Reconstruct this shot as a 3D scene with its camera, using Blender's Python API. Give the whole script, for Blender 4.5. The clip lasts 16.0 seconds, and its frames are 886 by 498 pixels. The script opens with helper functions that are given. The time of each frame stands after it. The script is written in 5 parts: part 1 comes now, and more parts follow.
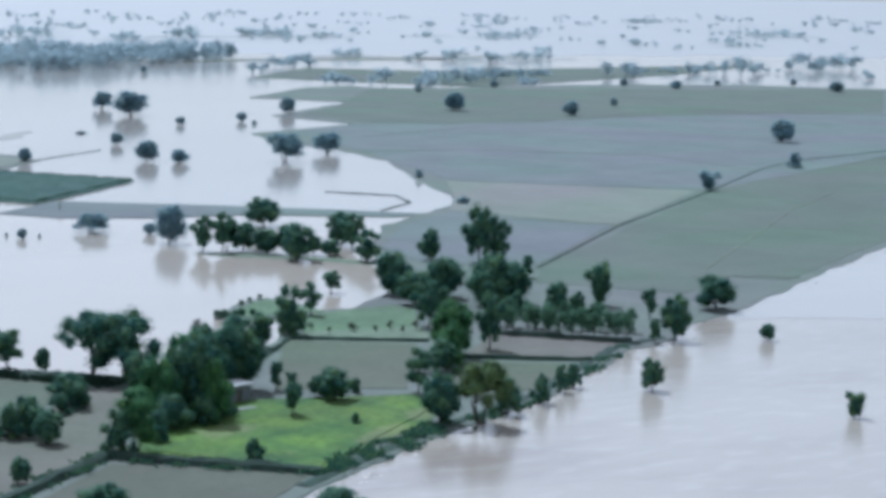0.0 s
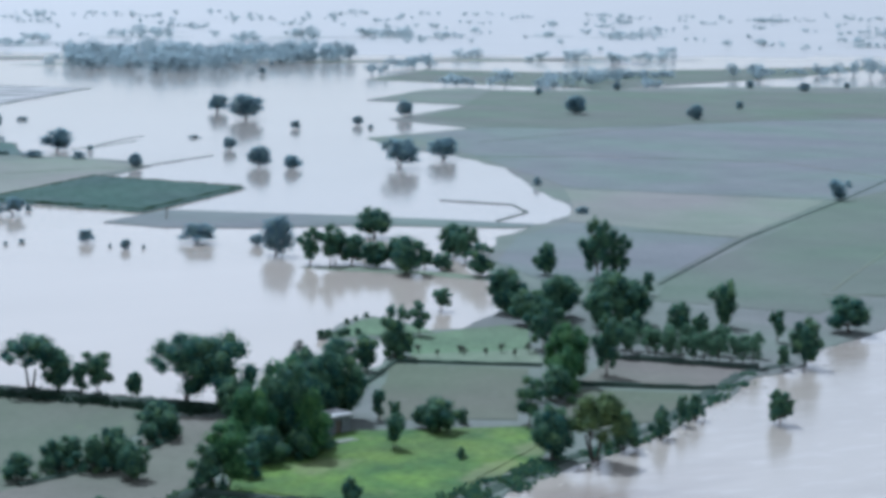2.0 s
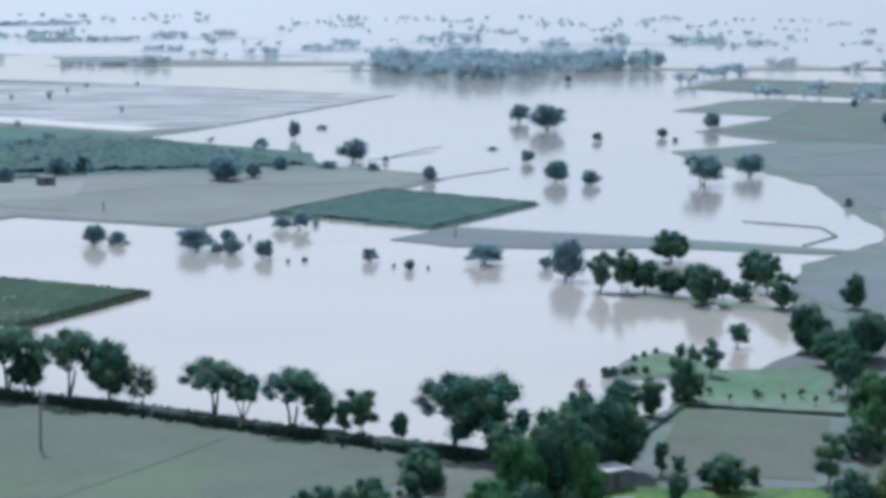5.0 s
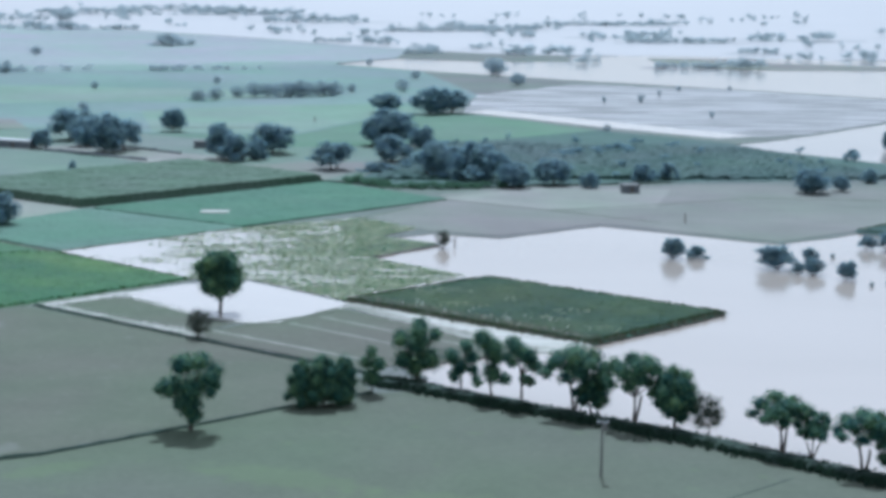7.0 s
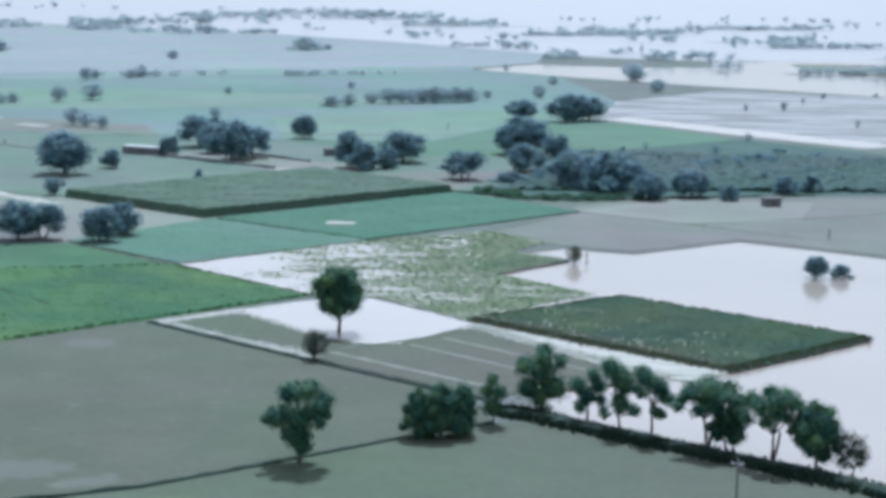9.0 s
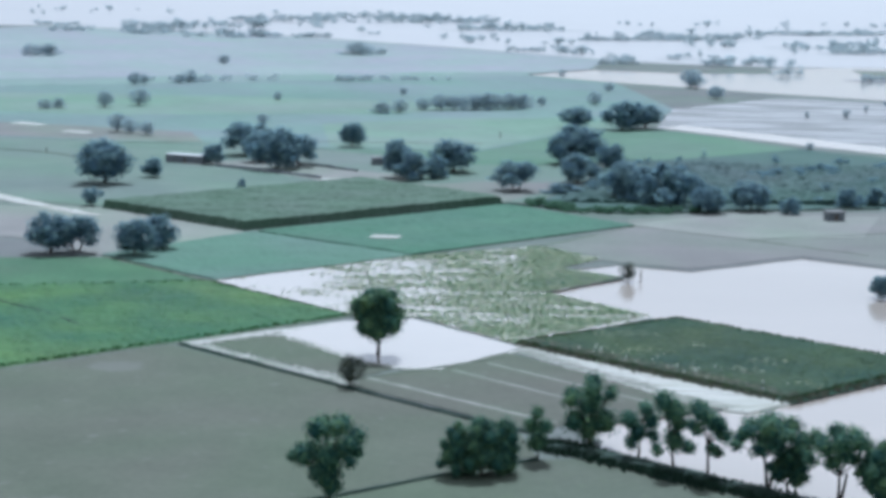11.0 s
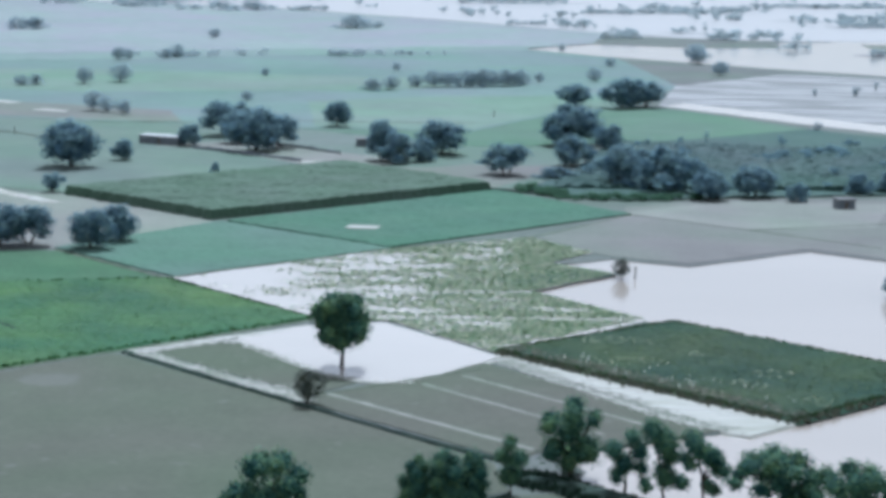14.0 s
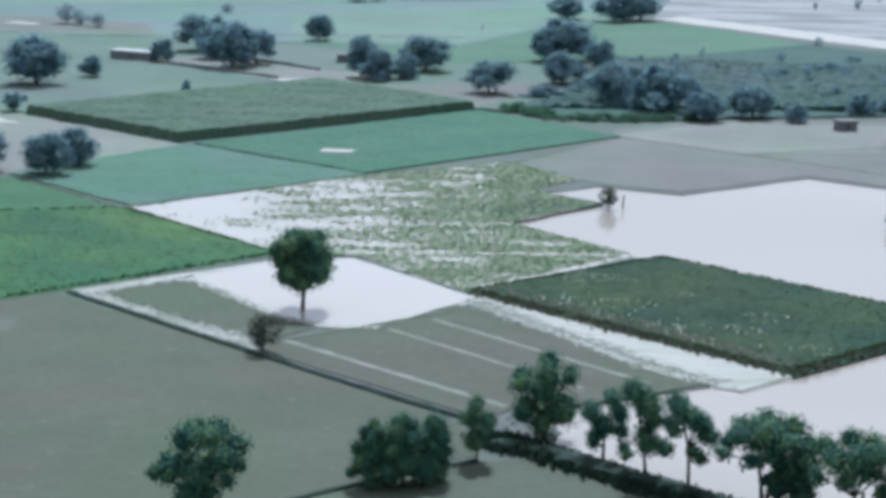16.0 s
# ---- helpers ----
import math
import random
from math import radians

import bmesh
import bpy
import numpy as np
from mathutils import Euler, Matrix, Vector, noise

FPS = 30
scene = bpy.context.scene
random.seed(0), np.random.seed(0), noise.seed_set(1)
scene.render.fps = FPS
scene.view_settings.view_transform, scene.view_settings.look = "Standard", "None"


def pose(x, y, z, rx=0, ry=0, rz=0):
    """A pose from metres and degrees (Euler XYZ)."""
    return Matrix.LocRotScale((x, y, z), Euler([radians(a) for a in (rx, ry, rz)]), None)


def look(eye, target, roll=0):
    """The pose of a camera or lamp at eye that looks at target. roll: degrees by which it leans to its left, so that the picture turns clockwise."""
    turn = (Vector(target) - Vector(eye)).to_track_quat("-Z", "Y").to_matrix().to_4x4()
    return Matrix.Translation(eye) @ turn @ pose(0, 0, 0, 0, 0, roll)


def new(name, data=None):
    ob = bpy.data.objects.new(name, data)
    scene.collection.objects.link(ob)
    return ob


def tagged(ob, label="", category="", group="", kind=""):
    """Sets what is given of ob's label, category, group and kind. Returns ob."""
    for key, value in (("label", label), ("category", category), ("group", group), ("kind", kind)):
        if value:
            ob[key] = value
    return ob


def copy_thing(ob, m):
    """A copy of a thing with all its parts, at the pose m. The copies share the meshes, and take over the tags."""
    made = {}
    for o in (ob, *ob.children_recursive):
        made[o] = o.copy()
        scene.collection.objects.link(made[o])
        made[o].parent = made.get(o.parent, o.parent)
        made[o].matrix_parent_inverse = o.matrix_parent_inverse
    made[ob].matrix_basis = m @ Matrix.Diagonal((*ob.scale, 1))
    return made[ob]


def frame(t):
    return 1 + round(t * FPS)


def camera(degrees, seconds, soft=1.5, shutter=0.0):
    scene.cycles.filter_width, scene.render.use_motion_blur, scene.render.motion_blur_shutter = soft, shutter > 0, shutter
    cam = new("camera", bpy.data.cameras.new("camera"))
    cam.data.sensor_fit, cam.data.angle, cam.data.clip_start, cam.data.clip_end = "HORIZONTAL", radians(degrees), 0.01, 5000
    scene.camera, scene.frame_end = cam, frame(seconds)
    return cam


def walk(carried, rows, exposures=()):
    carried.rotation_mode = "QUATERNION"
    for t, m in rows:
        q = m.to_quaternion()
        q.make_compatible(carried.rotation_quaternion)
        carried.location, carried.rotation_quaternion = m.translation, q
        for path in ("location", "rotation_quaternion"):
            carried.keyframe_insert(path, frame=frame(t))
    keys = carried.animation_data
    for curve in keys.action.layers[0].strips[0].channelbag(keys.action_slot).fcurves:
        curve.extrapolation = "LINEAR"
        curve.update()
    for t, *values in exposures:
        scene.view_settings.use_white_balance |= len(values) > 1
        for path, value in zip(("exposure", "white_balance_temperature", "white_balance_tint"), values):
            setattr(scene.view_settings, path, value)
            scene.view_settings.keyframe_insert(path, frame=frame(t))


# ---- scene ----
cam = camera(24.559, 16.0, soft=4.4)
PATH = [
    (0.0, (0.02, 0.04, 60.30), (162.92, 248.57, 19.12), 1.32),
    (0.2, (1.06, 1.34, 60.39), (160.53, 252.02, 19.1), 1.29),
    (0.5, (2.63, 3.30, 60.53), (156.95, 257.20, 19.06), 1.25),
    (1.0, (5.30, 6.77, 60.65), (156.76, 262.37, 19.03), 1.20),
    (1.5, (7.95, 10.49, 61.08), (157.45, 267.20, 19.26), 1.17),
    (2.0, (10.80, 14.42, 60.97), (158.25, 272.32, 19.23), 1.18),
    (2.5, (13.51, 18.20, 60.89), (159.39, 277.01, 19.24), 1.21),
    (3.0, (15.74, 21.31, 60.95), (159.11, 281.52, 19.29), 1.23),
    (3.2, (16.57, 22.65, 61.19), (158.48, 283.66, 19.48), 1.17),
    (5.3, (24.81, 34.57, 62.28), (116.97, 316.91, 19.97), 1.23),
    (5.5, (25.35, 35.52, 62.81), (106.23, 321.26, 20.22), 1.29),
    (6.0, (26.66, 37.11, 63.60), (79.34, 329.28, 20.41), 1.17),
    (6.5, (27.49, 39.47, 64.03), (64.07, 334.01, 20.36), 1.13),
    (7.0, (28.34, 42.55, 64.32), (50.46, 338.50, 20.41), 1.07),
    (7.5, (29.19, 46.52, 64.42), (44.47, 342.89, 20.46), 1.03),
    (8.0, (29.94, 50.59, 64.38), (39.01, 347.23, 20.49), 1.04),
    (8.5, (30.66, 54.53, 64.50), (35.18, 351.27, 20.64), 1.04),
    (9.0, (31.33, 58.88, 64.53), (32.85, 355.66, 20.71), 1.02),
    (9.5, (31.92, 63.04, 64.56), (30.41, 359.84, 20.88), 1.01),
    (12.0, (34.71, 86.82, 64.48), (26.70, 383.58, 21.20), 1.06),
    (12.5, (35.69, 92.00, 64.39), (27.58, 388.77, 21.25), 1.01),
    (13.0, (36.33, 97.38, 64.32), (28.27, 394.16, 21.27), 1.03),
    (13.5, (36.88, 102.80, 64.28), (28.94, 399.59, 21.26), 1.11),
    (14.0, (37.66, 108.08, 64.17), (29.92, 404.19, 16.63), 1.11),
    (14.5, (38.35, 113.51, 64.27), (30.94, 408.58, 10.59), 1.11),
    (15.0, (39.17, 118.91, 64.32), (31.83, 413.80, 9.68), 1.13),
    (15.5, (40.14, 124.75, 63.93), (32.75, 419.36, 7.82), 1.18),
    (16.0, (40.95, 130.67, 63.93), (33.76, 424.36, 3.19), 1.23),
]
walk(cam, [(t, look(eye, target, roll)) for t, eye, target, roll in PATH], [(0.0, 0.06, 4910, 6), (3.2, 0.06, 4910, 6), (5.5, 0.05, 4870, 6), (9.0, 0.08, 4960, 6), (12.0, 0.06, 4960, 6), (16.0, 0.05, 5040, 6)])

from mathutils import geometry

# ---- sky, sun, exposure ----
SUN_AZ, SUN_EL = radians(4), radians(55)
sun_way = Vector((math.sin(SUN_AZ) * math.cos(SUN_EL), math.cos(SUN_AZ) * math.cos(SUN_EL), math.sin(SUN_EL)))
world = bpy.data.worlds.new("world")
scene.world = world
world.use_nodes = True
wn = world.node_tree.nodes
sky = wn.new("ShaderNodeTexSky")
sky.sky_type, sky.sun_disc = "NISHITA", False
sky.sun_elevation, sky.sun_rotation = SUN_EL, SUN_AZ
sky.altitude, sky.air_density, sky.dust_density, sky.ozone_density = 100, 1.0, 4.0, 1.2
veil = wn.new("ShaderNodeMix")  # even summer haze over the whole sky
veil.data_type = "RGBA"
veil.inputs[0].default_value, veil.inputs[7].default_value = 0.66, (6.3, 5.75, 5.2, 1)
world.node_tree.links.new(sky.outputs[0], veil.inputs[6])
world.node_tree.links.new(veil.outputs[2], wn["Background"].inputs[0])
wn["Background"].inputs[1].default_value = 0.125
lamp = bpy.data.lights.new("sun", "SUN")
lamp.energy, lamp.angle, lamp.color = 4.5, radians(1.5), (1.0, 0.97, 0.91)
new("sun", lamp).matrix_world = look(sun_way * 900, (0, 0, 0))


# ---- materials ----
def nodes_of(name):
    m = bpy.data.materials.new(name)
    m.use_nodes = True
    return m, m.node_tree.nodes, m.node_tree.links, m.node_tree.nodes["Principled BSDF"]


def noise_node(n, l, scale, detail=4.0, stretch=(1, 1, 1), turn=0.0, coords="Object"):
    tc, mp, nz = n.new("ShaderNodeTexCoord"), n.new("ShaderNodeMapping"), n.new("ShaderNodeTexNoise")
    mp.inputs["Scale"].default_value = stretch
    mp.inputs["Rotation"].default_value = (0, 0, turn)
    nz.inputs["Scale"].default_value, nz.inputs["Detail"].default_value = scale, detail
    l.new(tc.outputs[coords], mp.inputs[0])
    l.new(mp.outputs[0], nz.inputs["Vector"])
    return nz


def ramp(n, l, src, a, b, lo=0.35, hi=0.65):
    r = n.new("ShaderNodeValToRGB")
    r.color_ramp.elements[0].position, r.color_ramp.elements[1].position = lo, hi
    r.color_ramp.elements[0].color, r.color_ramp.elements[1].color = (*a, 1), (*b, 1)
    l.new(src, r.inputs[0])
    return r.outputs[0]


def mixed(n, l, a, b, fac, mode="MIX"):
    m = n.new("ShaderNodeMix")
    m.data_type, m.blend_type = "RGBA", mode
    for sock, v in ((m.inputs[0], fac), (m.inputs[6], a), (m.inputs[7], b)):
        if hasattr(v, "is_linked"):
            l.new(v, sock)
        elif isinstance(v, tuple):
            sock.default_value = (*v, 1)
        else:
            sock.default_value = v
    return m.outputs[2]


FIELD_TINT = (0.92, 0.965, 0.995)  # an even cool tint on every field colour, set against the warm sky


def field_mat(name, a, b, c, turn=0.78, rows=0.35, big=0.035, bump=0.15, rough=0.95, fine=0.14):
    """Soil or crop: broad patches a to b, stretched rows, fine flecks of c."""
    m, n, l, p = nodes_of(name)
    a, b, c = (tuple(v * k for v, k in zip(q, FIELD_TINT)) for q in (a, b, c))
    broad = noise_node(n, l, big, 3)
    col = ramp(n, l, broad.outputs[0], a, b, 0.32, 0.68)
    row = noise_node(n, l, 0.16, 3, (0.25, 1.2, 1), turn)
    col = mixed(n, l, col, c, ramp(n, l, row.outputs[0], (0, 0, 0), (rows * 0.6,) * 3, 0.42, 0.72))
    tone = noise_node(n, l, 0.021, 2, (1, 1, 1), 1.1)
    col = mixed(n, l, col, ramp(n, l, tone.outputs[0], (0.95, 1.05, 0.95), (1.06, 0.965, 1.05), 0.34, 0.66), 1.0, "MULTIPLY")
    patch = noise_node(n, l, 0.1, 3)
    col = mixed(n, l, col, ramp(n, l, patch.outputs[0], (0.94,) * 3, (1.06,) * 3, 0.3, 0.7), 1.0, "MULTIPLY")
    grain = noise_node(n, l, 1.1, 6)
    col = mixed(n, l, col, ramp(n, l, grain.outputs[0], (1 - fine * 0.6,) * 3, (1 + fine * 0.6,) * 3, 0.3, 0.7), 1.0, "MULTIPLY")
    l.new(col, p.inputs["Base Color"])
    bm_ = n.new("ShaderNodeBump")
    bm_.inputs["Strength"].default_value, bm_.inputs["Distance"].default_value = bump, 0.3
    l.new(grain.outputs[0], bm_.inputs["Height"])
    l.new(bm_.outputs[0], p.inputs["Normal"])
    p.inputs["Roughness"].default_value = rough
    p.inputs["Specular IOR Level"].default_value = 0.25
    return m


def wet_mat(name, a, b, lo, hi, scale, turn=0.78, stretch=(0.35, 1.4, 1), r0=0.12, r1=0.8):
    """Mud that standing water covers in part."""
    m, n, l, p = nodes_of(name)
    nz = noise_node(n, l, scale, 6, stretch, turn)
    l.new(ramp(n, l, nz.outputs[0], a, b, lo, hi), p.inputs["Base Color"])
    rg = ramp(n, l, nz.outputs[0], (r0,) * 3, (r1,) * 3, lo, hi)
    l.new(rg, p.inputs["Roughness"])
    p.inputs["IOR"].default_value = 1.34
    return m


def water_mat(name, a, b, ripple, scale, rough, streak=0.0, ior=1.62):
    """Silty water: broad drifts of silt a to b, ripples, and on the river pale and brown eddies."""
    m, n, l, p = nodes_of(name)
    silt = noise_node(n, l, 0.012, 5, (0.6, 1.5, 1), 0.6)
    col = ramp(n, l, silt.outputs[0], a, b, 0.35, 0.65)
    wave = noise_node(n, l, scale, 5, (0.7, 1.3, 1), 0.75)
    if streak:
        ed = noise_node(n, l, 0.035, 4, (0.5, 1.3, 1), 0.72)
        col = mixed(n, l, col, (0.20, 0.165, 0.14), ramp(n, l, ed.outputs[0], (0, 0, 0), (streak,) * 3, 0.5, 0.72))
        st = noise_node(n, l, 0.3, 8, (0.5, 1.2, 1), 0.72)
        col = mixed(n, l, col, (0.44, 0.41, 0.38), ramp(n, l, st.outputs[0], (0, 0, 0), (streak * 0.5,) * 3, 0.52, 0.8))
    l.new(col, p.inputs["Base Color"])
    bm_ = n.new("ShaderNodeBump")
    bm_.inputs["Strength"].default_value, bm_.inputs["Distance"].default_value = ripple, 0.25
    l.new(wave.outputs[0], bm_.inputs["Height"])
    l.new(bm_.outputs[0], p.inputs["Normal"])
    p.inputs["Roughness"].default_value, p.inputs["IOR"].default_value = rough, ior
    return m


def leaf_mat(name, a, b, tip, glow=0.3):
    """Foliage: hue differs from tree to tree and from leaf to leaf."""
    m, n, l, p = nodes_of(name)
    info, geo = n.new("ShaderNodeObjectInfo"), n.new("ShaderNodeNewGeometry")
    col = mixed(n, l, a, b, info.outputs["Random"])
    # lighter tips and warm or cool clumps put sun and shade into the colour
    col = mixed(n, l, col, tip, ramp(n, l, geo.outputs["Random Per Island"], (0, 0, 0), (0.55, 0.55, 0.55), 0.3, 1.0))
    clump = noise_node(n, l, 5.0, 2)
    col = mixed(n, l, col, ramp(n, l, clump.outputs[0], (0.6, 0.68, 0.78), (1.4, 1.32, 1.15), 0.36, 0.64), 1.0, "MULTIPLY")
    l.new(col, p.inputs["Base Color"])
    p.inputs["Roughness"].default_value, p.inputs["Specular IOR Level"].default_value = 0.7, 0.1
    tr, mx = n.new("ShaderNodeBsdfTranslucent"), n.new("ShaderNodeMixShader")
    l.new(col, tr.inputs[0])
    mx.inputs[0].default_value = glow
    l.new(p.outputs[0], mx.inputs[1])
    l.new(tr.outputs[0], mx.inputs[2])
    l.new(mx.outputs[0], n["Material Output"].inputs[0])
    return m


def plain_mat(name, a, b, scale=2.0, rough=0.85, stretch=(1, 1, 1)):
    m, n, l, p = nodes_of(name)
    nz = noise_node(n, l, scale, 5, stretch)
    l.new(ramp(n, l, nz.outputs[0], a, b), p.inputs["Base Color"])
    p.inputs["Roughness"].default_value = rough
    return m


M_BED = field_mat("river_bed_mud", (0.16, 0.14, 0.11), (0.22, 0.19, 0.15), (0.12, 0.11, 0.09))
M_WATER = water_mat("flood_water", (0.295, 0.264, 0.234), (0.325, 0.292, 0.260), 0.06, 0.6, 0.10)
M_RUFFLED = water_mat("ruffled_water", (0.26, 0.245, 0.23), (0.29, 0.272, 0.255), 0.2, 0.4, 0.3)
M_SHALLOW = water_mat("pale_shallow_water", (0.385, 0.345, 0.30), (0.435, 0.39, 0.34), 0.05, 0.5, 0.12)
# near water warmer than the far flood: haze difference put into the colour
M_LAGOON = water_mat("warm_near_lagoon_water", (0.330, 0.286, 0.240), (0.362, 0.314, 0.266), 0.06, 0.6, 0.10)
M_RIVER = water_mat("river_water", (0.285, 0.250, 0.212), (0.325, 0.286, 0.244), 0.16, 0.9, 0.16, 0.7)
M_LAND = field_mat("bare_silt_land", (0.106, 0.114, 0.096), (0.130, 0.135, 0.114), (0.100, 0.111, 0.088))
M_FRONT = field_mat("fallow_grassy_soil", (0.082, 0.097, 0.058), (0.100, 0.100, 0.077), (0.078, 0.092, 0.060), rows=0.22, big=0.014)
M_PLOUGH = field_mat("ploughed_grey_soil", (0.084, 0.089, 0.060), (0.098, 0.099, 0.070), (0.078, 0.086, 0.054), rows=0.3)
# cool grey soil, lightened for the bluish haze over the wide field
M_DUSK = field_mat("haze_lifted_grey_soil", (0.108, 0.118, 0.109), (0.130, 0.138, 0.128), (0.103, 0.115, 0.100), rows=0.35)
M_PALE = field_mat("pale_dry_soil", (0.176, 0.174, 0.144), (0.210, 0.204, 0.170), (0.160, 0.167, 0.130))
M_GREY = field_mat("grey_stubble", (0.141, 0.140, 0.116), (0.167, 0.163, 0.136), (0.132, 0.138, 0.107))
M_OLIVE = field_mat("short_olive_crop", (0.086, 0.099, 0.076), (0.102, 0.112, 0.088), (0.079, 0.097, 0.068), rows=0.3)
M_MEAD = field_mat("meadow_green", (0.086, 0.140, 0.090), (0.104, 0.160, 0.104), (0.078, 0.132, 0.078), rows=0.3)
M_PASTURE = field_mat("grazed_pasture", (0.112, 0.146, 0.112), (0.134, 0.164, 0.126), (0.104, 0.140, 0.100), rows=0.3, big=0.03)
M_TEAL = field_mat("young_green_crop", (0.057, 0.119, 0.074), (0.072, 0.134, 0.084), (0.049, 0.105, 0.062), rows=0.3, big=0.06, fine=0.22)
M_GREYCROP = field_mat("greyish_short_crop", (0.081, 0.136, 0.095), (0.095, 0.147, 0.108), (0.069, 0.125, 0.081), rows=0.35, big=0.04, fine=0.2)
M_CLOVER = field_mat("green_fodder_crop", (0.050, 0.103, 0.051), (0.068, 0.122, 0.061), (0.044, 0.095, 0.046), rows=0.4, big=0.06, fine=0.25)
M_BRIGHT = field_mat("bright_green_crop", (0.030, 0.086, 0.044), (0.074, 0.136, 0.040), (0.029, 0.076, 0.039), rows=0.5, big=0.035, fine=0.36)
M_LUSH = field_mat("lush_green_plot", (0.082, 0.120, 0.066), (0.100, 0.138, 0.076), (0.090, 0.110, 0.062), rows=0.4, big=0.10, fine=0.36)
M_DARKCROP = field_mat("dark_green_cane", (0.015, 0.042, 0.026), (0.044, 0.064, 0.026), (0.022, 0.038, 0.021), rows=0.35, big=0.05, bump=0.5, fine=0.4)
M_CANE = field_mat("olive_cane_tops", (0.072, 0.107, 0.068), (0.088, 0.118, 0.083), (0.067, 0.099, 0.062), rows=0.3, big=0.05, bump=0.3, fine=0.25)
M_SCRUB = field_mat("rough_scrub_ground", (0.046, 0.080, 0.068), (0.070, 0.100, 0.086), (0.042, 0.070, 0.056), rows=0.4, big=0.04, fine=0.3)
# dark bank earth; on the embankment the tree shade is in this colour
M_BANK = field_mat("shade_dark_grassy_bank", (0.024, 0.041, 0.031), (0.038, 0.055, 0.038), (0.04, 0.045, 0.034), rows=0.4, big=0.3, bump=0.4)
M_DYKE = field_mat("trodden_field_bund", (0.11, 0.125, 0.085), (0.15, 0.158, 0.115), (0.09, 0.11, 0.065), big=0.3)
M_SAND = wet_mat("wet_pale_silt", (0.40, 0.38, 0.33), (0.21, 0.21, 0.165), 0.34, 0.68, 0.14)
M_WETFIELD = wet_mat("half_drowned_stubble", (0.225, 0.215, 0.205), (0.15, 0.148, 0.14), 0.40, 0.56, 0.06, 0.9, (0.4, 1.4, 1), 0.3)
# far fields turn paler with distance: haze put into their base colours
M_FARCROP = field_mat("hazed_far_green_crop", (0.125, 0.169, 0.145), (0.154, 0.199, 0.173), (0.119, 0.167, 0.134), rows=0.3, big=0.009)
M_FARMID = field_mat("hazed_far_mid_crop", (0.160, 0.201, 0.173), (0.191, 0.232, 0.199), (0.153, 0.198, 0.160), rows=0.3, big=0.01)
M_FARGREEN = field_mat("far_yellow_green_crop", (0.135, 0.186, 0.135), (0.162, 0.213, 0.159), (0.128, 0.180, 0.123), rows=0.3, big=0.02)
M_FARPLAIN = field_mat("hazed_far_plain", (0.214, 0.226, 0.216), (0.245, 0.254, 0.244), (0.200, 0.216, 0.200), rows=0.3, big=0.008)
M_STRIPE = field_mat("pale_dry_ridge", (0.175, 0.182, 0.138), (0.225, 0.226, 0.178), (0.15, 0.162, 0.112), big=0.2)
M_BROWN = field_mat("brown_tilled_soil", (0.108, 0.096, 0.078), (0.134, 0.117, 0.096), (0.096, 0.092, 0.070), rows=0.4, big=0.08)
M_PLOT = field_mat("worn_green_plot", (0.038, 0.080, 0.024), (0.108, 0.158, 0.028), (0.060, 0.078, 0.036), rows=0.6, big=0.11, fine=0.45)
M_TILLED = field_mat("dark_tilled_soil", (0.078, 0.078, 0.056), (0.094, 0.090, 0.068), (0.070, 0.076, 0.048), rows=0.4, big=0.06)


def worn_spots(m, spots, tone=(0.16, 0.16, 0.09), most=0.42):
    """Trodden tan places (x, y, half length, half width, turn) with frayed edges."""
    n, l, p = m.node_tree.nodes, m.node_tree.links, m.node_tree.nodes["Principled BSDF"]
    col = p.inputs["Base Color"].links[0].from_socket
    for x, y, a, b, turn in spots:
        tc, mp, gr = n.new("ShaderNodeTexCoord"), n.new("ShaderNodeMapping"), n.new("ShaderNodeTexGradient")
        mp.vector_type, gr.gradient_type = "TEXTURE", "SPHERICAL"
        mp.inputs["Location"].default_value = (x, y, 0.4)
        mp.inputs["Rotation"].default_value = (0, 0, turn)
        mp.inputs["Scale"].default_value = (a, b, 50)
        fray = noise_node(n, l, 0.35, 5)
        add = n.new("ShaderNodeMath")
        add.operation = "MULTIPLY_ADD"
        add.inputs[1].default_value = 1.1
        l.new(tc.outputs["Object"], mp.inputs[0])
        l.new(mp.outputs[0], gr.inputs[0])
        l.new(fray.outputs[0], add.inputs[0])
        l.new(gr.outputs["Fac"], add.inputs[2])
        col = mixed(n, l, col, tone, ramp(n, l, add.outputs[0], (0, 0, 0), (most,) * 3, 0.7, 1.3))
    l.new(col, p.inputs["Base Color"])


worn_spots(M_PLOT, ((117.5, 230, 7, 4.5, 0.4), (135, 219, 10, 3, 0.6), (147, 227, 8, 3.5, 0.5)), (0.15, 0.155, 0.08), 0.5)
worn_spots(M_PLOUGH, ((-24, 383, 6, 5, 0), (-19, 302, 10, 6, 0.5), (-10, 297, 6, 3, 0.6)), (0.15, 0.148, 0.132), 0.4)
worn_spots(M_FRONT, ((-1, 288, 9, 3.5, 0.6), (27, 284, 16, 6, -0.5), (48, 270, 24, 8, -0.3), (75, 262, 18, 10, 0.7)), (0.092, 0.126, 0.062), 0.45)
M_LEAFG = leaf_mat("fresh_green_leaves", (0.050, 0.136, 0.070), (0.066, 0.150, 0.066), (0.17, 0.28, 0.09), 0.45)
M_LEAFS = leaf_mat("pale_sapling_leaves", (0.080, 0.158, 0.108), (0.096, 0.174, 0.110), (0.15, 0.235, 0.135), 0.45)
M_DEEPCROP = field_mat("deep_green_low_crop", (0.030, 0.060, 0.048), (0.040, 0.070, 0.056), (0.036, 0.056, 0.046), rows=0.3, big=0.05, bump=0.4, fine=0.3)
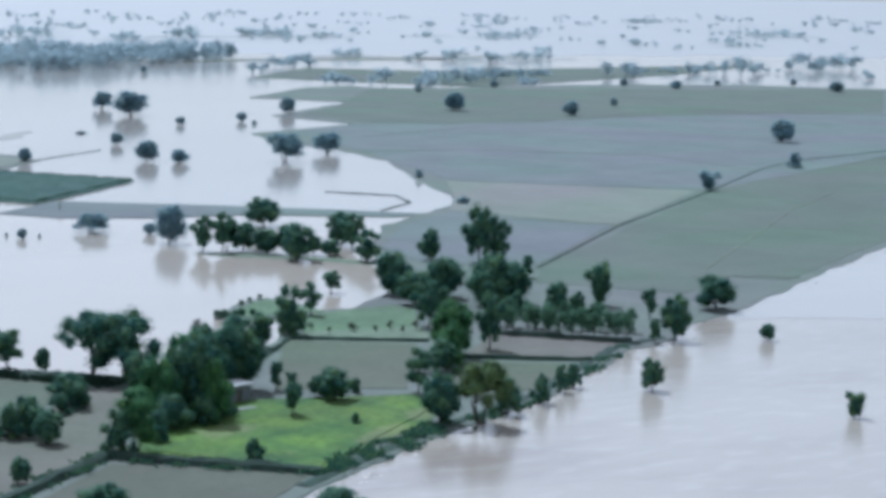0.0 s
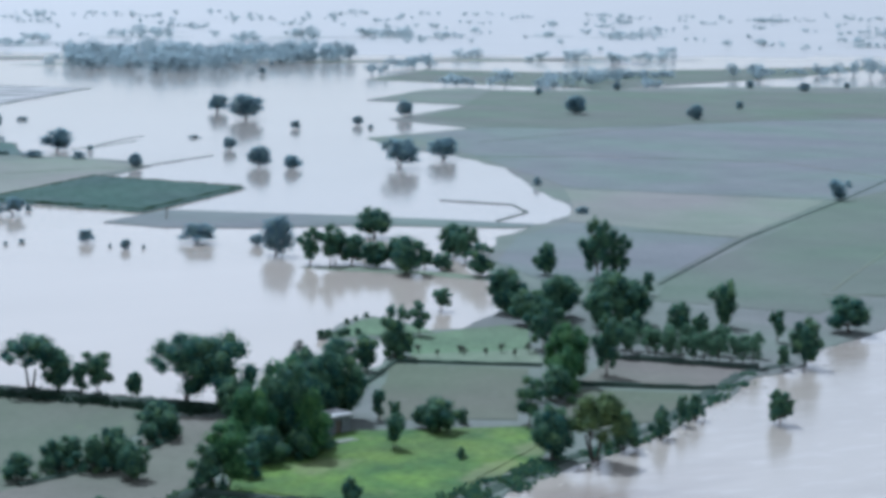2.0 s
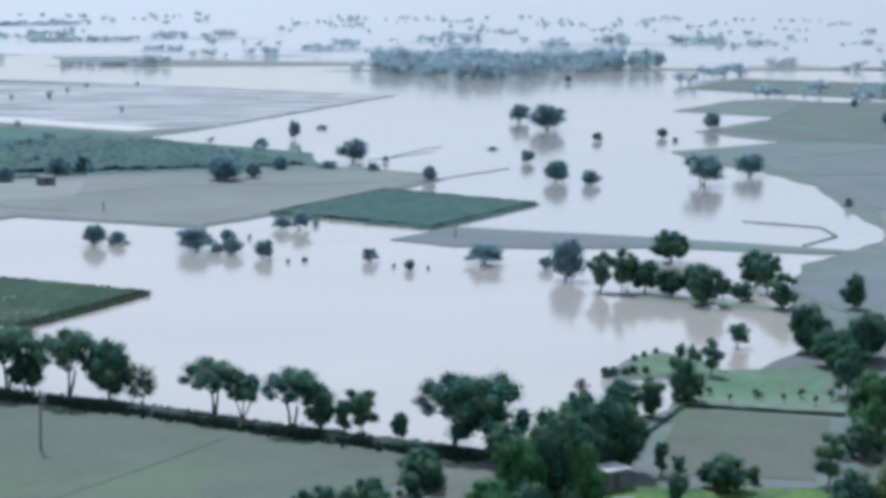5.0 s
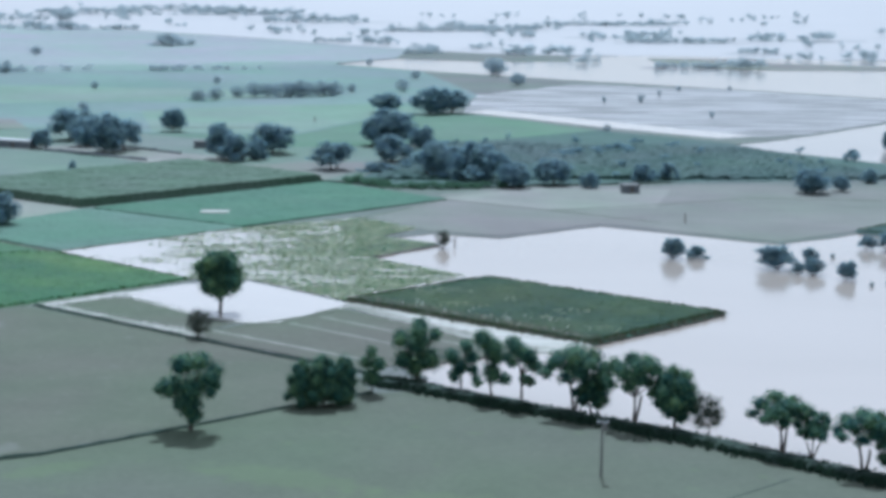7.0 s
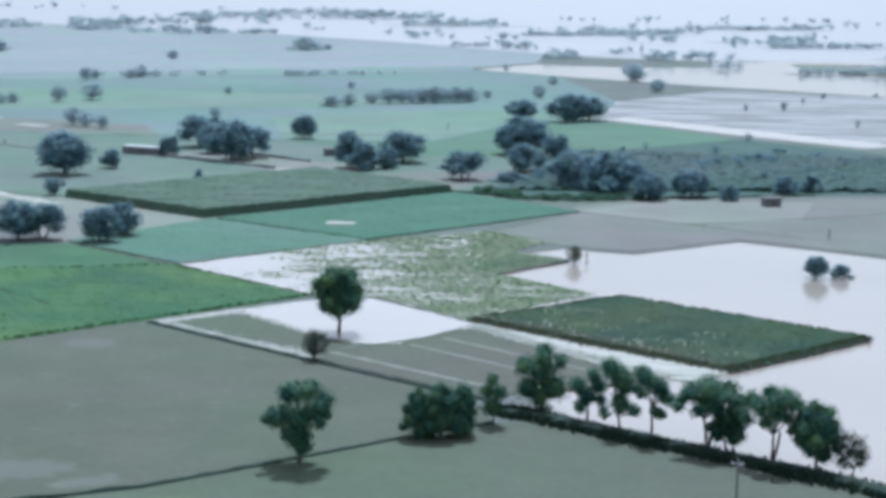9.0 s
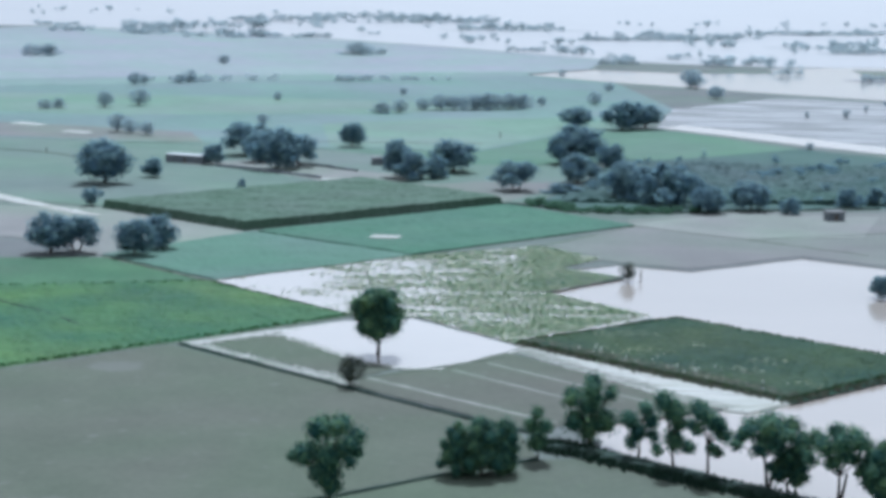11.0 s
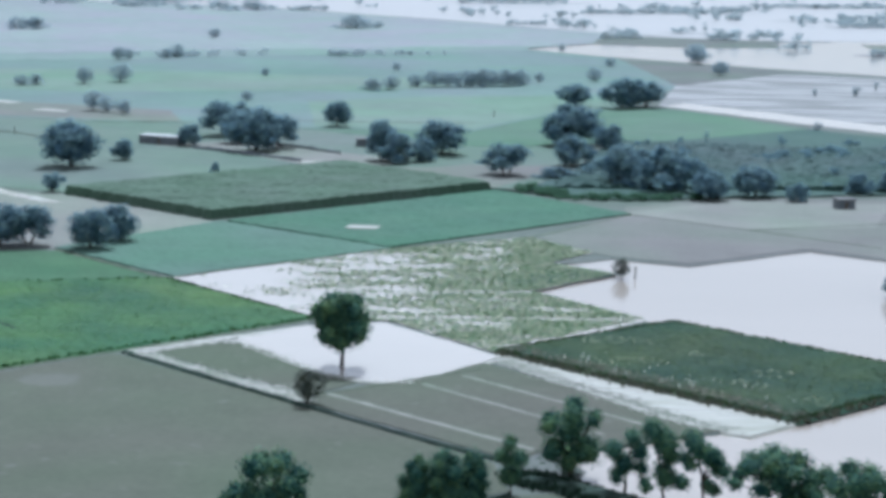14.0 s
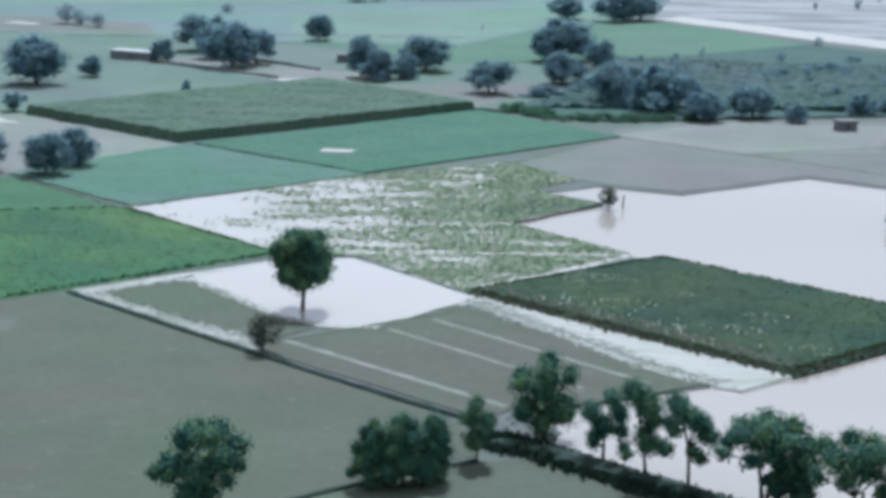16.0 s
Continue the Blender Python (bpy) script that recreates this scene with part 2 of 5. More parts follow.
M_BARK = plain_mat("grey_brown_bark", (0.045, 0.038, 0.030), (0.085, 0.070, 0.055), 3.0, 0.9, (1, 1, 0.3))
M_LEAF = leaf_mat("dark_green_leaves", (0.038, 0.108, 0.098), (0.056, 0.126, 0.092), (0.200, 0.285, 0.110), 0.38)
M_LEAFY = leaf_mat("yellow_green_leaves", (0.080, 0.130, 0.060), (0.095, 0.145, 0.062), (0.20, 0.26, 0.11), 0.45)
# middle-distance leaves paler and bluer than foliage: haze put into the colour
M_LEAFM = leaf_mat("haze_tinted_green_leaves", (0.182, 0.272, 0.318), (0.198, 0.288, 0.328), (0.216, 0.308, 0.344), 0.6)
M_LEAFB = leaf_mat("sparse_brown_leaves", (0.062, 0.076, 0.062), (0.075, 0.086, 0.068), (0.11, 0.115, 0.09))
# far and farthest foliage: distance haze painted as pale blue leaf colour
M_LEAFT = leaf_mat("haze_blue_far_leaves", (0.30, 0.37, 0.41), (0.33, 0.40, 0.44), (0.37, 0.44, 0.48), 0.6)
M_LEAFP = leaf_mat("haze_pale_far_leaves", (0.42, 0.48, 0.51), (0.45, 0.51, 0.54), (0.49, 0.55, 0.58), 0.6)
M_CROPLEAF = leaf_mat("bright_crop_leaves", (0.052, 0.130, 0.052), (0.064, 0.142, 0.052), (0.13, 0.22, 0.07), 0.3)
M_CANELEAF = leaf_mat("cane_leaves", (0.030, 0.068, 0.032), (0.040, 0.080, 0.034), (0.13, 0.165, 0.065), 0.4)
# bank grass with the deep shade below the trees painted in
M_BANKLEAF = leaf_mat("shade_dark_bank_weeds", (0.026, 0.050, 0.038), (0.032, 0.058, 0.04), (0.05, 0.08, 0.05), 0.2)
M_STALK = leaf_mat("bleached_stalks", (0.56, 0.58, 0.52), (0.60, 0.62, 0.56), (0.68, 0.69, 0.62), 0.6)
M_DRYCANE = leaf_mat("dry_cane_leaves", (0.09, 0.10, 0.07), (0.12, 0.12, 0.09), (0.19, 0.19, 0.14), 0.4)
M_WEED = leaf_mat("marsh_weed_blades", (0.080, 0.165, 0.078), (0.094, 0.178, 0.082), (0.24, 0.31, 0.15))
M_STRAW = leaf_mat("dry_straw_blades", (0.48, 0.49, 0.34), (0.54, 0.54, 0.40), (0.62, 0.61, 0.48))
M_MUDWALL = plain_mat("mud_plaster", (0.125, 0.138, 0.145), (0.18, 0.19, 0.195), 1.5)
M_LIME = plain_mat("limewashed_roof", (0.33, 0.33, 0.325), (0.46, 0.455, 0.44), 1.0)
M_THATCH = plain_mat("grey_thatch", (0.12, 0.12, 0.115), (0.18, 0.175, 0.165), 4.0, 0.95, (1, 6, 1))
M_WOOD = plain_mat("weathered_wood", (0.10, 0.08, 0.06), (0.17, 0.14, 0.11), 5.0, 0.9, (4, 4, 0.5))
M_CONCRETE = plain_mat("pole_concrete", (0.13, 0.13, 0.12), (0.18, 0.175, 0.16), 3.0)
M_ZINC = plain_mat("galvanised_sheet", (0.50, 0.51, 0.52), (0.60, 0.61, 0.62), 4.0, 0.45)


# ---- mesh helpers ----
def mesh_of(name, verts, faces, mat):
    me = bpy.data.meshes.new(name)
    me.from_pydata([tuple(v) for v in verts], [], [tuple(f) for f in faces])
    me.materials.append(mat)
    me.update()
    return me


def part_mesh(name, verts, faces, mat, parent=None, label=""):
    ob = new(name, mesh_of(name, verts, faces, mat))
    if parent:
        ob.parent = parent
    return tagged(ob, label)


def ragged(pts, step, rough, seed):
    """The outline through pts with an uneven edge."""
    out = []
    for i, a in enumerate(pts):
        b = pts[(i + 1) % len(pts)]
        length = math.hypot(b[0] - a[0], b[1] - a[1])
        k = max(1, min(90, int(length / step)))
        nx, ny = -(b[1] - a[1]) / max(length, 1e-6), (b[0] - a[0]) / max(length, 1e-6)
        for j in range(k):
            u = j / k
            x, y = a[0] + (b[0] - a[0]) * u, a[1] + (b[1] - a[1]) * u
            q = Vector((x * 0.11, y * 0.11, seed * 3.7))
            d = rough * (noise.noise(q) + 0.6 * noise.noise(q * 3.1)) if j else 0
            out.append((x + nx * d, y + ny * d))
    return out


def land(name, pts, z, mat, label, rough=0.6, step=2.5, skirt=0.0, category="field"):
    """A low slab of ground with a sloping, ragged edge."""
    ring = ragged(pts, step, rough, len(pts) + z)
    area = sum(a[0] * b[1] - b[0] * a[1] for a, b in zip(ring, ring[1:] + ring[:1]))
    if area < 0:
        ring.reverse()
    bm = bmesh.new()
    top = [bm.verts.new((x, y, z)) for x, y in ring]
    n = len(ring)
    drop = z + 0.6 if skirt else 0.08
    low = []
    for i in range(n):
        (ax, ay), (bx, by) = ring[i - 1], ring[(i + 1) % n]
        d = math.hypot(bx - ax, by - ay) or 1
        low.append(bm.verts.new((ring[i][0] + (by - ay) / d * skirt, ring[i][1] - (bx - ax) / d * skirt, z - drop)))
    for i in range(n):
        j = (i + 1) % n
        bm.faces.new((top[j], top[i], low[i], low[j]))
    for a, b, c in geometry.tessellate_polygon([[Vector((x, y, 0)) for x, y in ring]]):
        f = bm.faces.new((top[a], top[b], top[c]))
        f.normal_update()
        if f.normal.z < 0:
            f.normal_flip()
    me = bpy.data.meshes.new(name)
    bm.to_mesh(me)
    bm.free()
    me.materials.append(mat)
    return tagged(new(name, me), label, category, kind="structure")


def ridge(name, pts, width, height, mat, label, base=0.3, seed=0, category="field bund"):
    """An earth bank along pts, with an uneven crest."""
    line = []
    for a, b in zip(pts, pts[1:]):
        k = max(1, int(math.hypot(b[0] - a[0], b[1] - a[1]) / 1.5))
        line += [(a[0] + (b[0] - a[0]) * j / k, a[1] + (b[1] - a[1]) * j / k) for j in range(k)]
    line.append(pts[-1])
    vs, fs, prof = [], [], ((-0.5, 0), (-0.28, 0.8), (0.0, 1.0), (0.28, 0.8), (0.5, 0))
    for i, (x, y) in enumerate(line):
        a, b = line[max(0, i - 1)], line[min(len(line) - 1, i + 1)]
        d = math.hypot(b[0] - a[0], b[1] - a[1]) or 1
        nx, ny = -(b[1] - a[1]) / d, (b[0] - a[0]) / d
        for k, (o, h) in enumerate(prof):
            w = noise.noise(Vector((x * 0.4, y * 0.4, k * 2.3 + seed)))
            off = (o * (1 + 0.35 * w) + 0.12 * w) * width
            vs.append((x + nx * off, y + ny * off, base - 0.05 + h * height * (1 + 0.5 * w)))
        if i:
            q = 5 * i
            fs += [(q - 5 + k, q - 4 + k, q + 1 + k, q + k) for k in range(4)]
    return tagged(part_mesh(name, vs, fs, mat), label, category, kind="structure")


def bilerp(c, u, v):
    return tuple((c[0][k] * (1 - u) + c[1][k] * u) * (1 - v) + (c[3][k] * (1 - u) + c[2][k] * u) * v for k in (0, 1))


def crop(name, c, height, mat, label, step=0.9, base=0.34, lump=0.35, edge=0.5, seed=1, blades=0, blade_mat=None, splay=0.0):
    """A standing crop between four corners: an uneven top with sides down to the soil."""
    lu, lv = math.dist(c[0], c[1]), math.dist(c[0], c[3])
    nu, nv = max(4, min(120, int(lu / step))), max(4, min(120, int(lv / step)))
    vs, fs = [], []
    for j in range(nv + 3):
        for i in range(nu + 3):
            u, v = min(max(i - 1, 0), nu) / nu, min(max(j - 1, 0), nv) / nv
            x, y = bilerp(c, u, v)
            rim = i in (0, nu + 2) or j in (0, nv + 2)
            q = Vector((x * 0.9, y * 0.9, seed))
            e = edge * noise.noise(q * 0.5) if u in (0, 1) or v in (0, 1) else 0
            jx, jy = noise.noise(q + Vector((9, 0, 0))) * 0.3 * step, noise.noise(q + Vector((0, 9, 0))) * 0.3 * step
            if rim and splay:
                mx, my = bilerp(c, 0.5, 0.5)
                far = math.dist((x, y), (mx, my))
                x, y = x + (x - mx) / far * splay, y + (y - my) / far * splay
            h = height * (1 + lump * (noise.noise(q * 1.7) + 0.6 * noise.noise(q * 0.25)))
            vs.append((x + jx + e, y + jy + e, base - 0.02 if rim else base + h))
    w = nu + 3
    fs = [(j * w + i, j * w + i + 1, (j + 1) * w + i + 1, (j + 1) * w + i) for j in range(nv + 2) for i in range(nu + 2)]
    ob = tagged(part_mesh(name, vs, fs, mat), label, "crop", kind="stuff")
    if blades:
        rnd = random.Random(seed)
        spots = []
        for _ in range(blades):
            u, v = rnd.random(), rnd.random()
            u, v = rnd.choice(((0, v), (1, v), (u, 0), (u, 1)))
            x, y = bilerp(c, u, v)
            spots.append((x + rnd.gauss(0, 0.15), y + rnd.gauss(0, 0.15), base + height * rnd.uniform(0.0, 0.75)))
        tufts("crop_leaves", spots, 0.42, 0.25 + 0.25 * height, blade_mat or mat, seed, ob)
    return ob


def tufts(name, spots, wide, tall, mat, seed, parent=None, label=""):
    """Clumps of leaning blades, joined into one mesh."""
    rnd = random.Random(seed)
    vs, fs = [], []
    for x, y, z in spots:
        s = rnd.uniform(0.6, 1.4)
        for _ in range(4):
            a = rnd.uniform(0, 6.28)
            dx, dy, lean = math.cos(a) * wide * 0.5 * s, math.sin(a) * wide * 0.5 * s, rnd.uniform(-0.5, 0.5) * wide
            ox, oy = rnd.uniform(-0.4, 0.4) * wide, rnd.uniform(-0.4, 0.4) * wide
            k = len(vs)
            vs += [(x + ox - dx, y + oy - dy, z), (x + ox + dx, y + oy + dy, z),
                   (x + ox + dx * 0.5 - dy * lean, y + oy + dy * 0.5 + dx * lean, z + tall * s * rnd.uniform(0.6, 1.1)),
                   (x + ox - dx * 0.6 - dy * lean, y + oy - dy * 0.6 + dx * lean, z + tall * s * rnd.uniform(0.6, 1.1))]
            fs.append((k, k + 1, k + 2, k + 3))
    ob = part_mesh(name, vs, fs, mat, parent, label)
    return tagged(ob, kind="stuff")


def pads(name, spots, wide, mat, seed, lift=0.12, tilt=0.25):
    """Weed mats, leaf tops or flakes of silt, each a small uneven sheet."""
    rnd = random.Random(seed)
    vs, fs = [], []
    for x, y, z in spots:
        k, n, s = len(vs), 5, wide * rnd.uniform(0.4, 1.3)
        tx, ty, up = rnd.uniform(-tilt, tilt), rnd.uniform(-tilt, tilt), lift * rnd.uniform(0.6, 1.4)
        for j in range(n):
            a, q = 6.283 * j / n + rnd.random(), s * rnd.uniform(0.5, 1.0)
            dx, dy = math.cos(a) * q, math.sin(a) * q
            vs.append((x + dx, y + dy, z + up + dx * tx + dy * ty))
        fs.append(tuple(range(k, k + n)))
    return tagged(part_mesh(name, vs, fs, mat), kind="stuff")


def inside(p, poly):
    hit, j = False, len(poly) - 1
    for i in range(len(poly)):
        (ax, ay), (bx, by) = poly[i], poly[j]
        if (ay > p[1]) != (by > p[1]) and p[0] < (bx - ax) * (p[1] - ay) / (by - ay) + ax:
            hit = not hit
        j = i
    return hit


def strewn(poly, count, seed, z):
    rnd = random.Random(seed)
    xs, ys = [p[0] for p in poly], [p[1] for p in poly]
    out = []
    while len(out) < count:
        p = (rnd.uniform(min(xs), max(xs)), rnd.uniform(min(ys), max(ys)))
        if inside(p, poly):
            out.append((*p, z))
    return out


def tube(vs, fs, pts, radii, sides=6):
    k0 = len(vs)
    for i, p in enumerate(pts):
        a, b = Vector(pts[max(0, i - 1)]), Vector(pts[min(len(pts) - 1, i + 1)])
        t = (b - a).normalized()
        s = t.cross(Vector((0.3, 1, 0.1))).normalized()
        u = t.cross(s)
        for j in range(sides):
            w = 2 * math.pi * j / sides
            vs.append(Vector(p) + (s * math.cos(w) + u * math.sin(w)) * radii[i])
    for i in range(len(pts) - 1):
        for j in range(sides):
            a, b = k0 + i * sides + j, k0 + i * sides + (j + 1) % sides
            fs.append((a, b, b + sides, a + sides))
    fs.append(tuple(range(k0 + (len(pts) - 1) * sides, k0 + len(pts) * sides)))


def box(vs, fs, c, s, turn=0.0, taper=1.0):
    k = len(vs)
    for z in (-1, 1):
        for x, y in ((-1, -1), (1, -1), (1, 1), (-1, 1)):
            t = taper if z > 0 else 1
            px, py = x * s[0] / 2 * t, y * s[1] / 2 * t
            vs.append((c[0] + px * math.cos(turn) - py * math.sin(turn), c[1] + px * math.sin(turn) + py * math.cos(turn), c[2] + z * s[2] / 2))
    fs += [tuple(k + i for i in f) for f in ((3, 2, 1, 0), (4, 5, 6, 7), (0, 1, 5, 4), (1, 2, 6, 5), (2, 3, 7, 6), (3, 0, 4, 7))]


def blob(vs, fs, c, r, rnd, rings=5, segs=8):
    """An uneven lump of dense inner foliage."""
    k = len(vs)
    for i in range(rings + 1):
        th = math.pi * i / rings
        for j in range(segs):
            ph = 2 * math.pi * j / segs + i * 0.4
            q = rnd.uniform(0.8, 1.12)
            vs.append((c[0] + r[0] * q * math.sin(th) * math.cos(ph), c[1] + r[1] * q * math.sin(th) * math.sin(ph), c[2] + r[2] * q * math.cos(th)))
    for i in range(rings):
        for j in range(segs):
            a, b = k + i * segs + j, k + i * segs + (j + 1) % segs
            fs.append((a, a + segs, b + segs, b))


def leaves(vs, fs, c, r, count, size, rnd, heart=None):
    """Small leaf sprays round the shell of a lobe."""
    for _ in range(count):
        d = Vector((rnd.gauss(0, 1), rnd.gauss(0, 1), rnd.gauss(0, 1) + 0.15)).normalized()
        rad = rnd.uniform(0.76, 1.12)
        p = Vector((c[0] + d.x * r[0] * rad, c[1] + d.y * r[1] * rad, c[2] + d.z * r[2] * rad))
        way = (p - heart).normalized() if heart else d
        a = (d * 0.6 + way * 0.7 + Vector((rnd.gauss(0, 0.3), rnd.gauss(0, 0.3), rnd.gauss(0, 0.3)))).normalized()
        s = a.cross(Vector((rnd.gauss(0, 1), rnd.gauss(0, 1), rnd.gauss(0, 1)))).normalized()
        t = a.cross(s)
        z1, z2 = size * rnd.uniform(0.5, 1.25), size * rnd.uniform(0.35, 0.9)
        k = len(vs)
        vs += [p - s * z1, p - t * z2, p + s * z1, p + t * z2 * 0.9]
        fs.append((k, k + 1, k + 2, k + 3))


# habit: clear stem, lowest and highest foliage, girth along the crown from bottom to top, lobes, lobe size, stems
HABITS = {
    "broad": (0.34, 0.42, 0.93, (0.66, 0.98, 1.0, 0.94, 0.64), 20, 0.16, 3),
    "round": (0.17, 0.16, 0.93, (0.55, 0.90, 1.0, 0.92, 0.54), 20, 0.19, 1),
    "ball": (0.33, 0.36, 0.95, (0.66, 0.95, 1.0, 0.92, 0.56), 22, 0.19, 1),
    "tall": (0.26, 0.24, 0.94, (0.70, 0.95, 1.0, 0.90, 0.60), 13, 0.25, 2),
    "sapling": (0.42, 0.42, 0.95, (0.80, 1.0, 0.95, 0.80, 0.50), 10, 0.25, 2),
    "bush": (0.06, 0.04, 0.88, (0.90, 1.0, 0.95, 0.75, 0.40), 15, 0.20, 3),
    "umbrella": (0.46, 0.52, 0.92, (0.75, 1.0, 1.0, 0.88, 0.6), 17, 0.16, 3),
    "dome": (0.24, 0.26, 0.94, (0.80, 1.0, 1.0, 0.88, 0.58), 20, 0.20, 2),
    "skirt": (0.08, 0.05, 0.93, (0.80, 1.0, 0.85, 0.72, 0.46), 20, 0.19, 1),
    "vase": (0.16, 0.16, 0.93, (0.45, 0.60, 0.90, 1.0, 0.80), 20, 0.19, 1),
}
# crowns with a shape of their own: lobes (across, up, radius), in widths, heights and widths of the tree
SHAPES = {
    "forked": ((-0.39, 0.56, 0.12), (-0.10, 0.86, 0.20), (0.18, 0.89, 0.16), (0.35, 0.75, 0.17), (-0.26, 0.57, 0.17), (0.08, 0.57, 0.24), (0.37, 0.57, 0.13), (0.03, 0.33, 0.19), (0.10, 0.20, 0.12), (-0.05, 0.43, 0.17)),
    "stepped": ((0.05, 0.85, 0.20), (0.33, 0.75, 0.14), (-0.29, 0.66, 0.20), (0.02, 0.58, 0.27), (-0.24, 0.34, 0.24), (0.25, 0.34, 0.26), (0.0, 0.18, 0.24)),
    "leaning": ((0.16, 0.90, 0.20), (-0.22, 0.70, 0.24), (0.29, 0.68, 0.22), (0.0, 0.48, 0.28), (0.33, 0.40, 0.18), (-0.14, 0.28, 0.18)),
    "topped": ((-0.17, 0.88, 0.26), (0.08, 0.74, 0.28), (0.17, 0.60, 0.22), (0.08, 0.38, 0.28), (0.40, 0.26, 0.20), (-0.28, 0.20, 0.16)),
    "airy": ((-0.13, 0.88, 0.24), (0.18, 0.72, 0.25), (0.35, 0.55, 0.20), (-0.22, 0.66, 0.19), (0.22, 0.32, 0.16)),
    "cone": ((0.0, 0.88, 0.20), (-0.17, 0.65, 0.27), (0.22, 0.60, 0.27), (0.0, 0.35, 0.32)),
    "canopy": ((-0.40, 0.62, 0.13), (-0.25, 0.79, 0.18), (0.0, 0.87, 0.20), (0.25, 0.82, 0.18), (0.42, 0.68, 0.14), (0.10, 0.67, 0.18), (-0.10, 0.62, 0.16), (0.30, 0.52, 0.12)),
    "plume": ((-0.30, 0.60, 0.15), (-0.12, 0.80, 0.14), (0.06, 0.88, 0.15), (0.30, 0.74, 0.16), (0.05, 0.60, 0.20), (-0.10, 0.40, 0.18), (0.16, 0.38, 0.16), (0.0, 0.22, 0.14)),
}
FLATNESS = {"forked": 0.76, "stepped": 0.78, "leaning": 0.70, "topped": 0.56, "airy": 0.56, "cone": 0.55, "canopy": 0.78, "plume": 0.85}
for shape, stem in (("forked", 0.2), ("stepped", 0.12), ("leaning", 0.25), ("topped", 0.18), ("airy", 0.42), ("cone", 0.2), ("canopy", 0.38), ("plume", 0.2)):
    HABITS[shape] = (stem, 0.1, 0.95, (1, 1, 1, 1, 1), 0, 0.2, 2 if shape == "canopy" else 1)
PROTOS = {}


def build_tree(habit, seed, mat, count, size, name):
    """A tree of height 1 and width 1: tapered stems with limbs, and a crown of leaf sprays."""
    rnd = random.Random(seed * 31 + len(habit))
    stem, low, high, girth, n, lobe, stems = HABITS[habit]
    root = new(name)
    lobes, a0 = [], rnd.uniform(0, 6.28)
    gaps = {rnd.randrange(n), rnd.randrange(n)} if n else ()
    for across, up, r in SHAPES.get(habit, ()):
        flat = FLATNESS[habit]
        for deep in (rnd.uniform(-0.3, -0.12), rnd.uniform(0.1, 0.3)):
            q = r * rnd.uniform(0.8, 1.0)
            lobes.append(((across, deep * (1 - 0.5 * abs(across)), up + rnd.uniform(-0.03, 0.03)), (q, q * rnd.uniform(0.85, 1.1), q * flat)))
    for i in range(n):
        if i in gaps:
            continue
        v = (i + rnd.uniform(0.1, 0.9)) / n
        g = np.interp(v, (0, 0.25, 0.5, 0.75, 1), girth)
        a = a0 + i * 2.4 + rnd.uniform(-0.5, 0.5)
        s = lobe * rnd.uniform(0.7, 1.2)
        out = max(0.04, 0.5 * g - s * 0.75) * (rnd.uniform(0.7, 1.12) if habit in ("round", "ball") else rnd.uniform(0.45, 1.35))
        z = low + (high - low) * v
        dz = min(s * rnd.uniform(0.75, 1.05), (high - low) * 0.26) if habit not in ("tall", "sapling") else s * 0.5
        lobes.append(((math.cos(a) * out, math.sin(a) * out, z), (s, s * rnd.uniform(0.8, 1.1), dz)))
    vs, fs = [], []
    total = sum(r[0] * r[1] for c, r in lobes)
    mid = (low + high) / 2
    heart = Vector((0, 0, low + (high - low) * 0.3))
    thick = 0.5 if mat in (M_LEAFB, M_LEAFS) else 0.75 if mat == M_LEAFM else 0.4 if mat == M_LEAFT else 1.0
    if n:
        blob(vs, fs, (0, 0, mid), [q * thick for q in (0.24 * max(girth), 0.24 * max(girth), (high - low) * 0.34)], rnd)
    for c, r in lobes:
        blob(vs, fs, c, [q * 0.72 * thick for q in r], rnd)
        leaves(vs, fs, c, r, int(count * r[0] * r[1] / total), size, rnd, heart)
        d = Vector((rnd.gauss(0, 1), rnd.gauss(0, 1), rnd.gauss(0, 0.8))).normalized()
        e = (c[0] + d.x * r[0] * 0.95, c[1] + d.y * r[1] * 0.95, c[2] + d.z * r[2] * 0.95)
        leaves(vs, fs, e, [q * 0.5 for q in r], int(count * 0.006) + 3, size, rnd, heart)
    pts = np.array([tuple(v) for v in vs])
    x0, x1 = np.percentile(pts[:, 0], (1, 99))
    y0, y1 = np.percentile(pts[:, 1], (1, 99))
    kx, ky, kz = 1 / (x1 - x0), 1 / (y1 - y0), 1 / np.percentile(pts[:, 2], 99.5)
    fit_in = lambda p: ((p[0] - (x0 + x1) / 2) * kx, (p[1] - (y0 + y1) / 2) * ky, p[2] * kz)
    part_mesh("crown", [fit_in(v) for v in vs], fs, mat, root)
    vs, fs, limbs = [], [], []
    for k in range(stems):
        a = a0 + k * 2.2
        base = (0.05 * math.cos(a) * (stems > 1), 0.05 * math.sin(a) * (stems > 1), 0)
        lean = (base[0] * (2.4 if stems < 3 else 3.6) + rnd.uniform(-0.04, 0.04), base[1] * (2.4 if stems < 3 else 3.6) + rnd.uniform(-0.04, 0.04))
        fork = (lean[0], lean[1], max(stem, 0.12))
        w = 0.9 if stems == 1 else 0.6
        tube(vs, fs, [(base[0], base[1], -0.12), base, ((base[0] + fork[0]) / 2 + 0.01, (base[1] + fork[1]) / 2, fork[2] * 0.5), fork], [q * w for q in (0.055, 0.044, 0.034, 0.028)])
        for c, r in lobes[k::stems][:6]:
            t = fit_in(c)
            half = (t[0] * 0.5 + fork[0] * 0.5, t[1] * 0.5 + fork[1] * 0.5, fork[2] + (t[2] - fork[2]) * 0.6)
            lv, lf = [], []
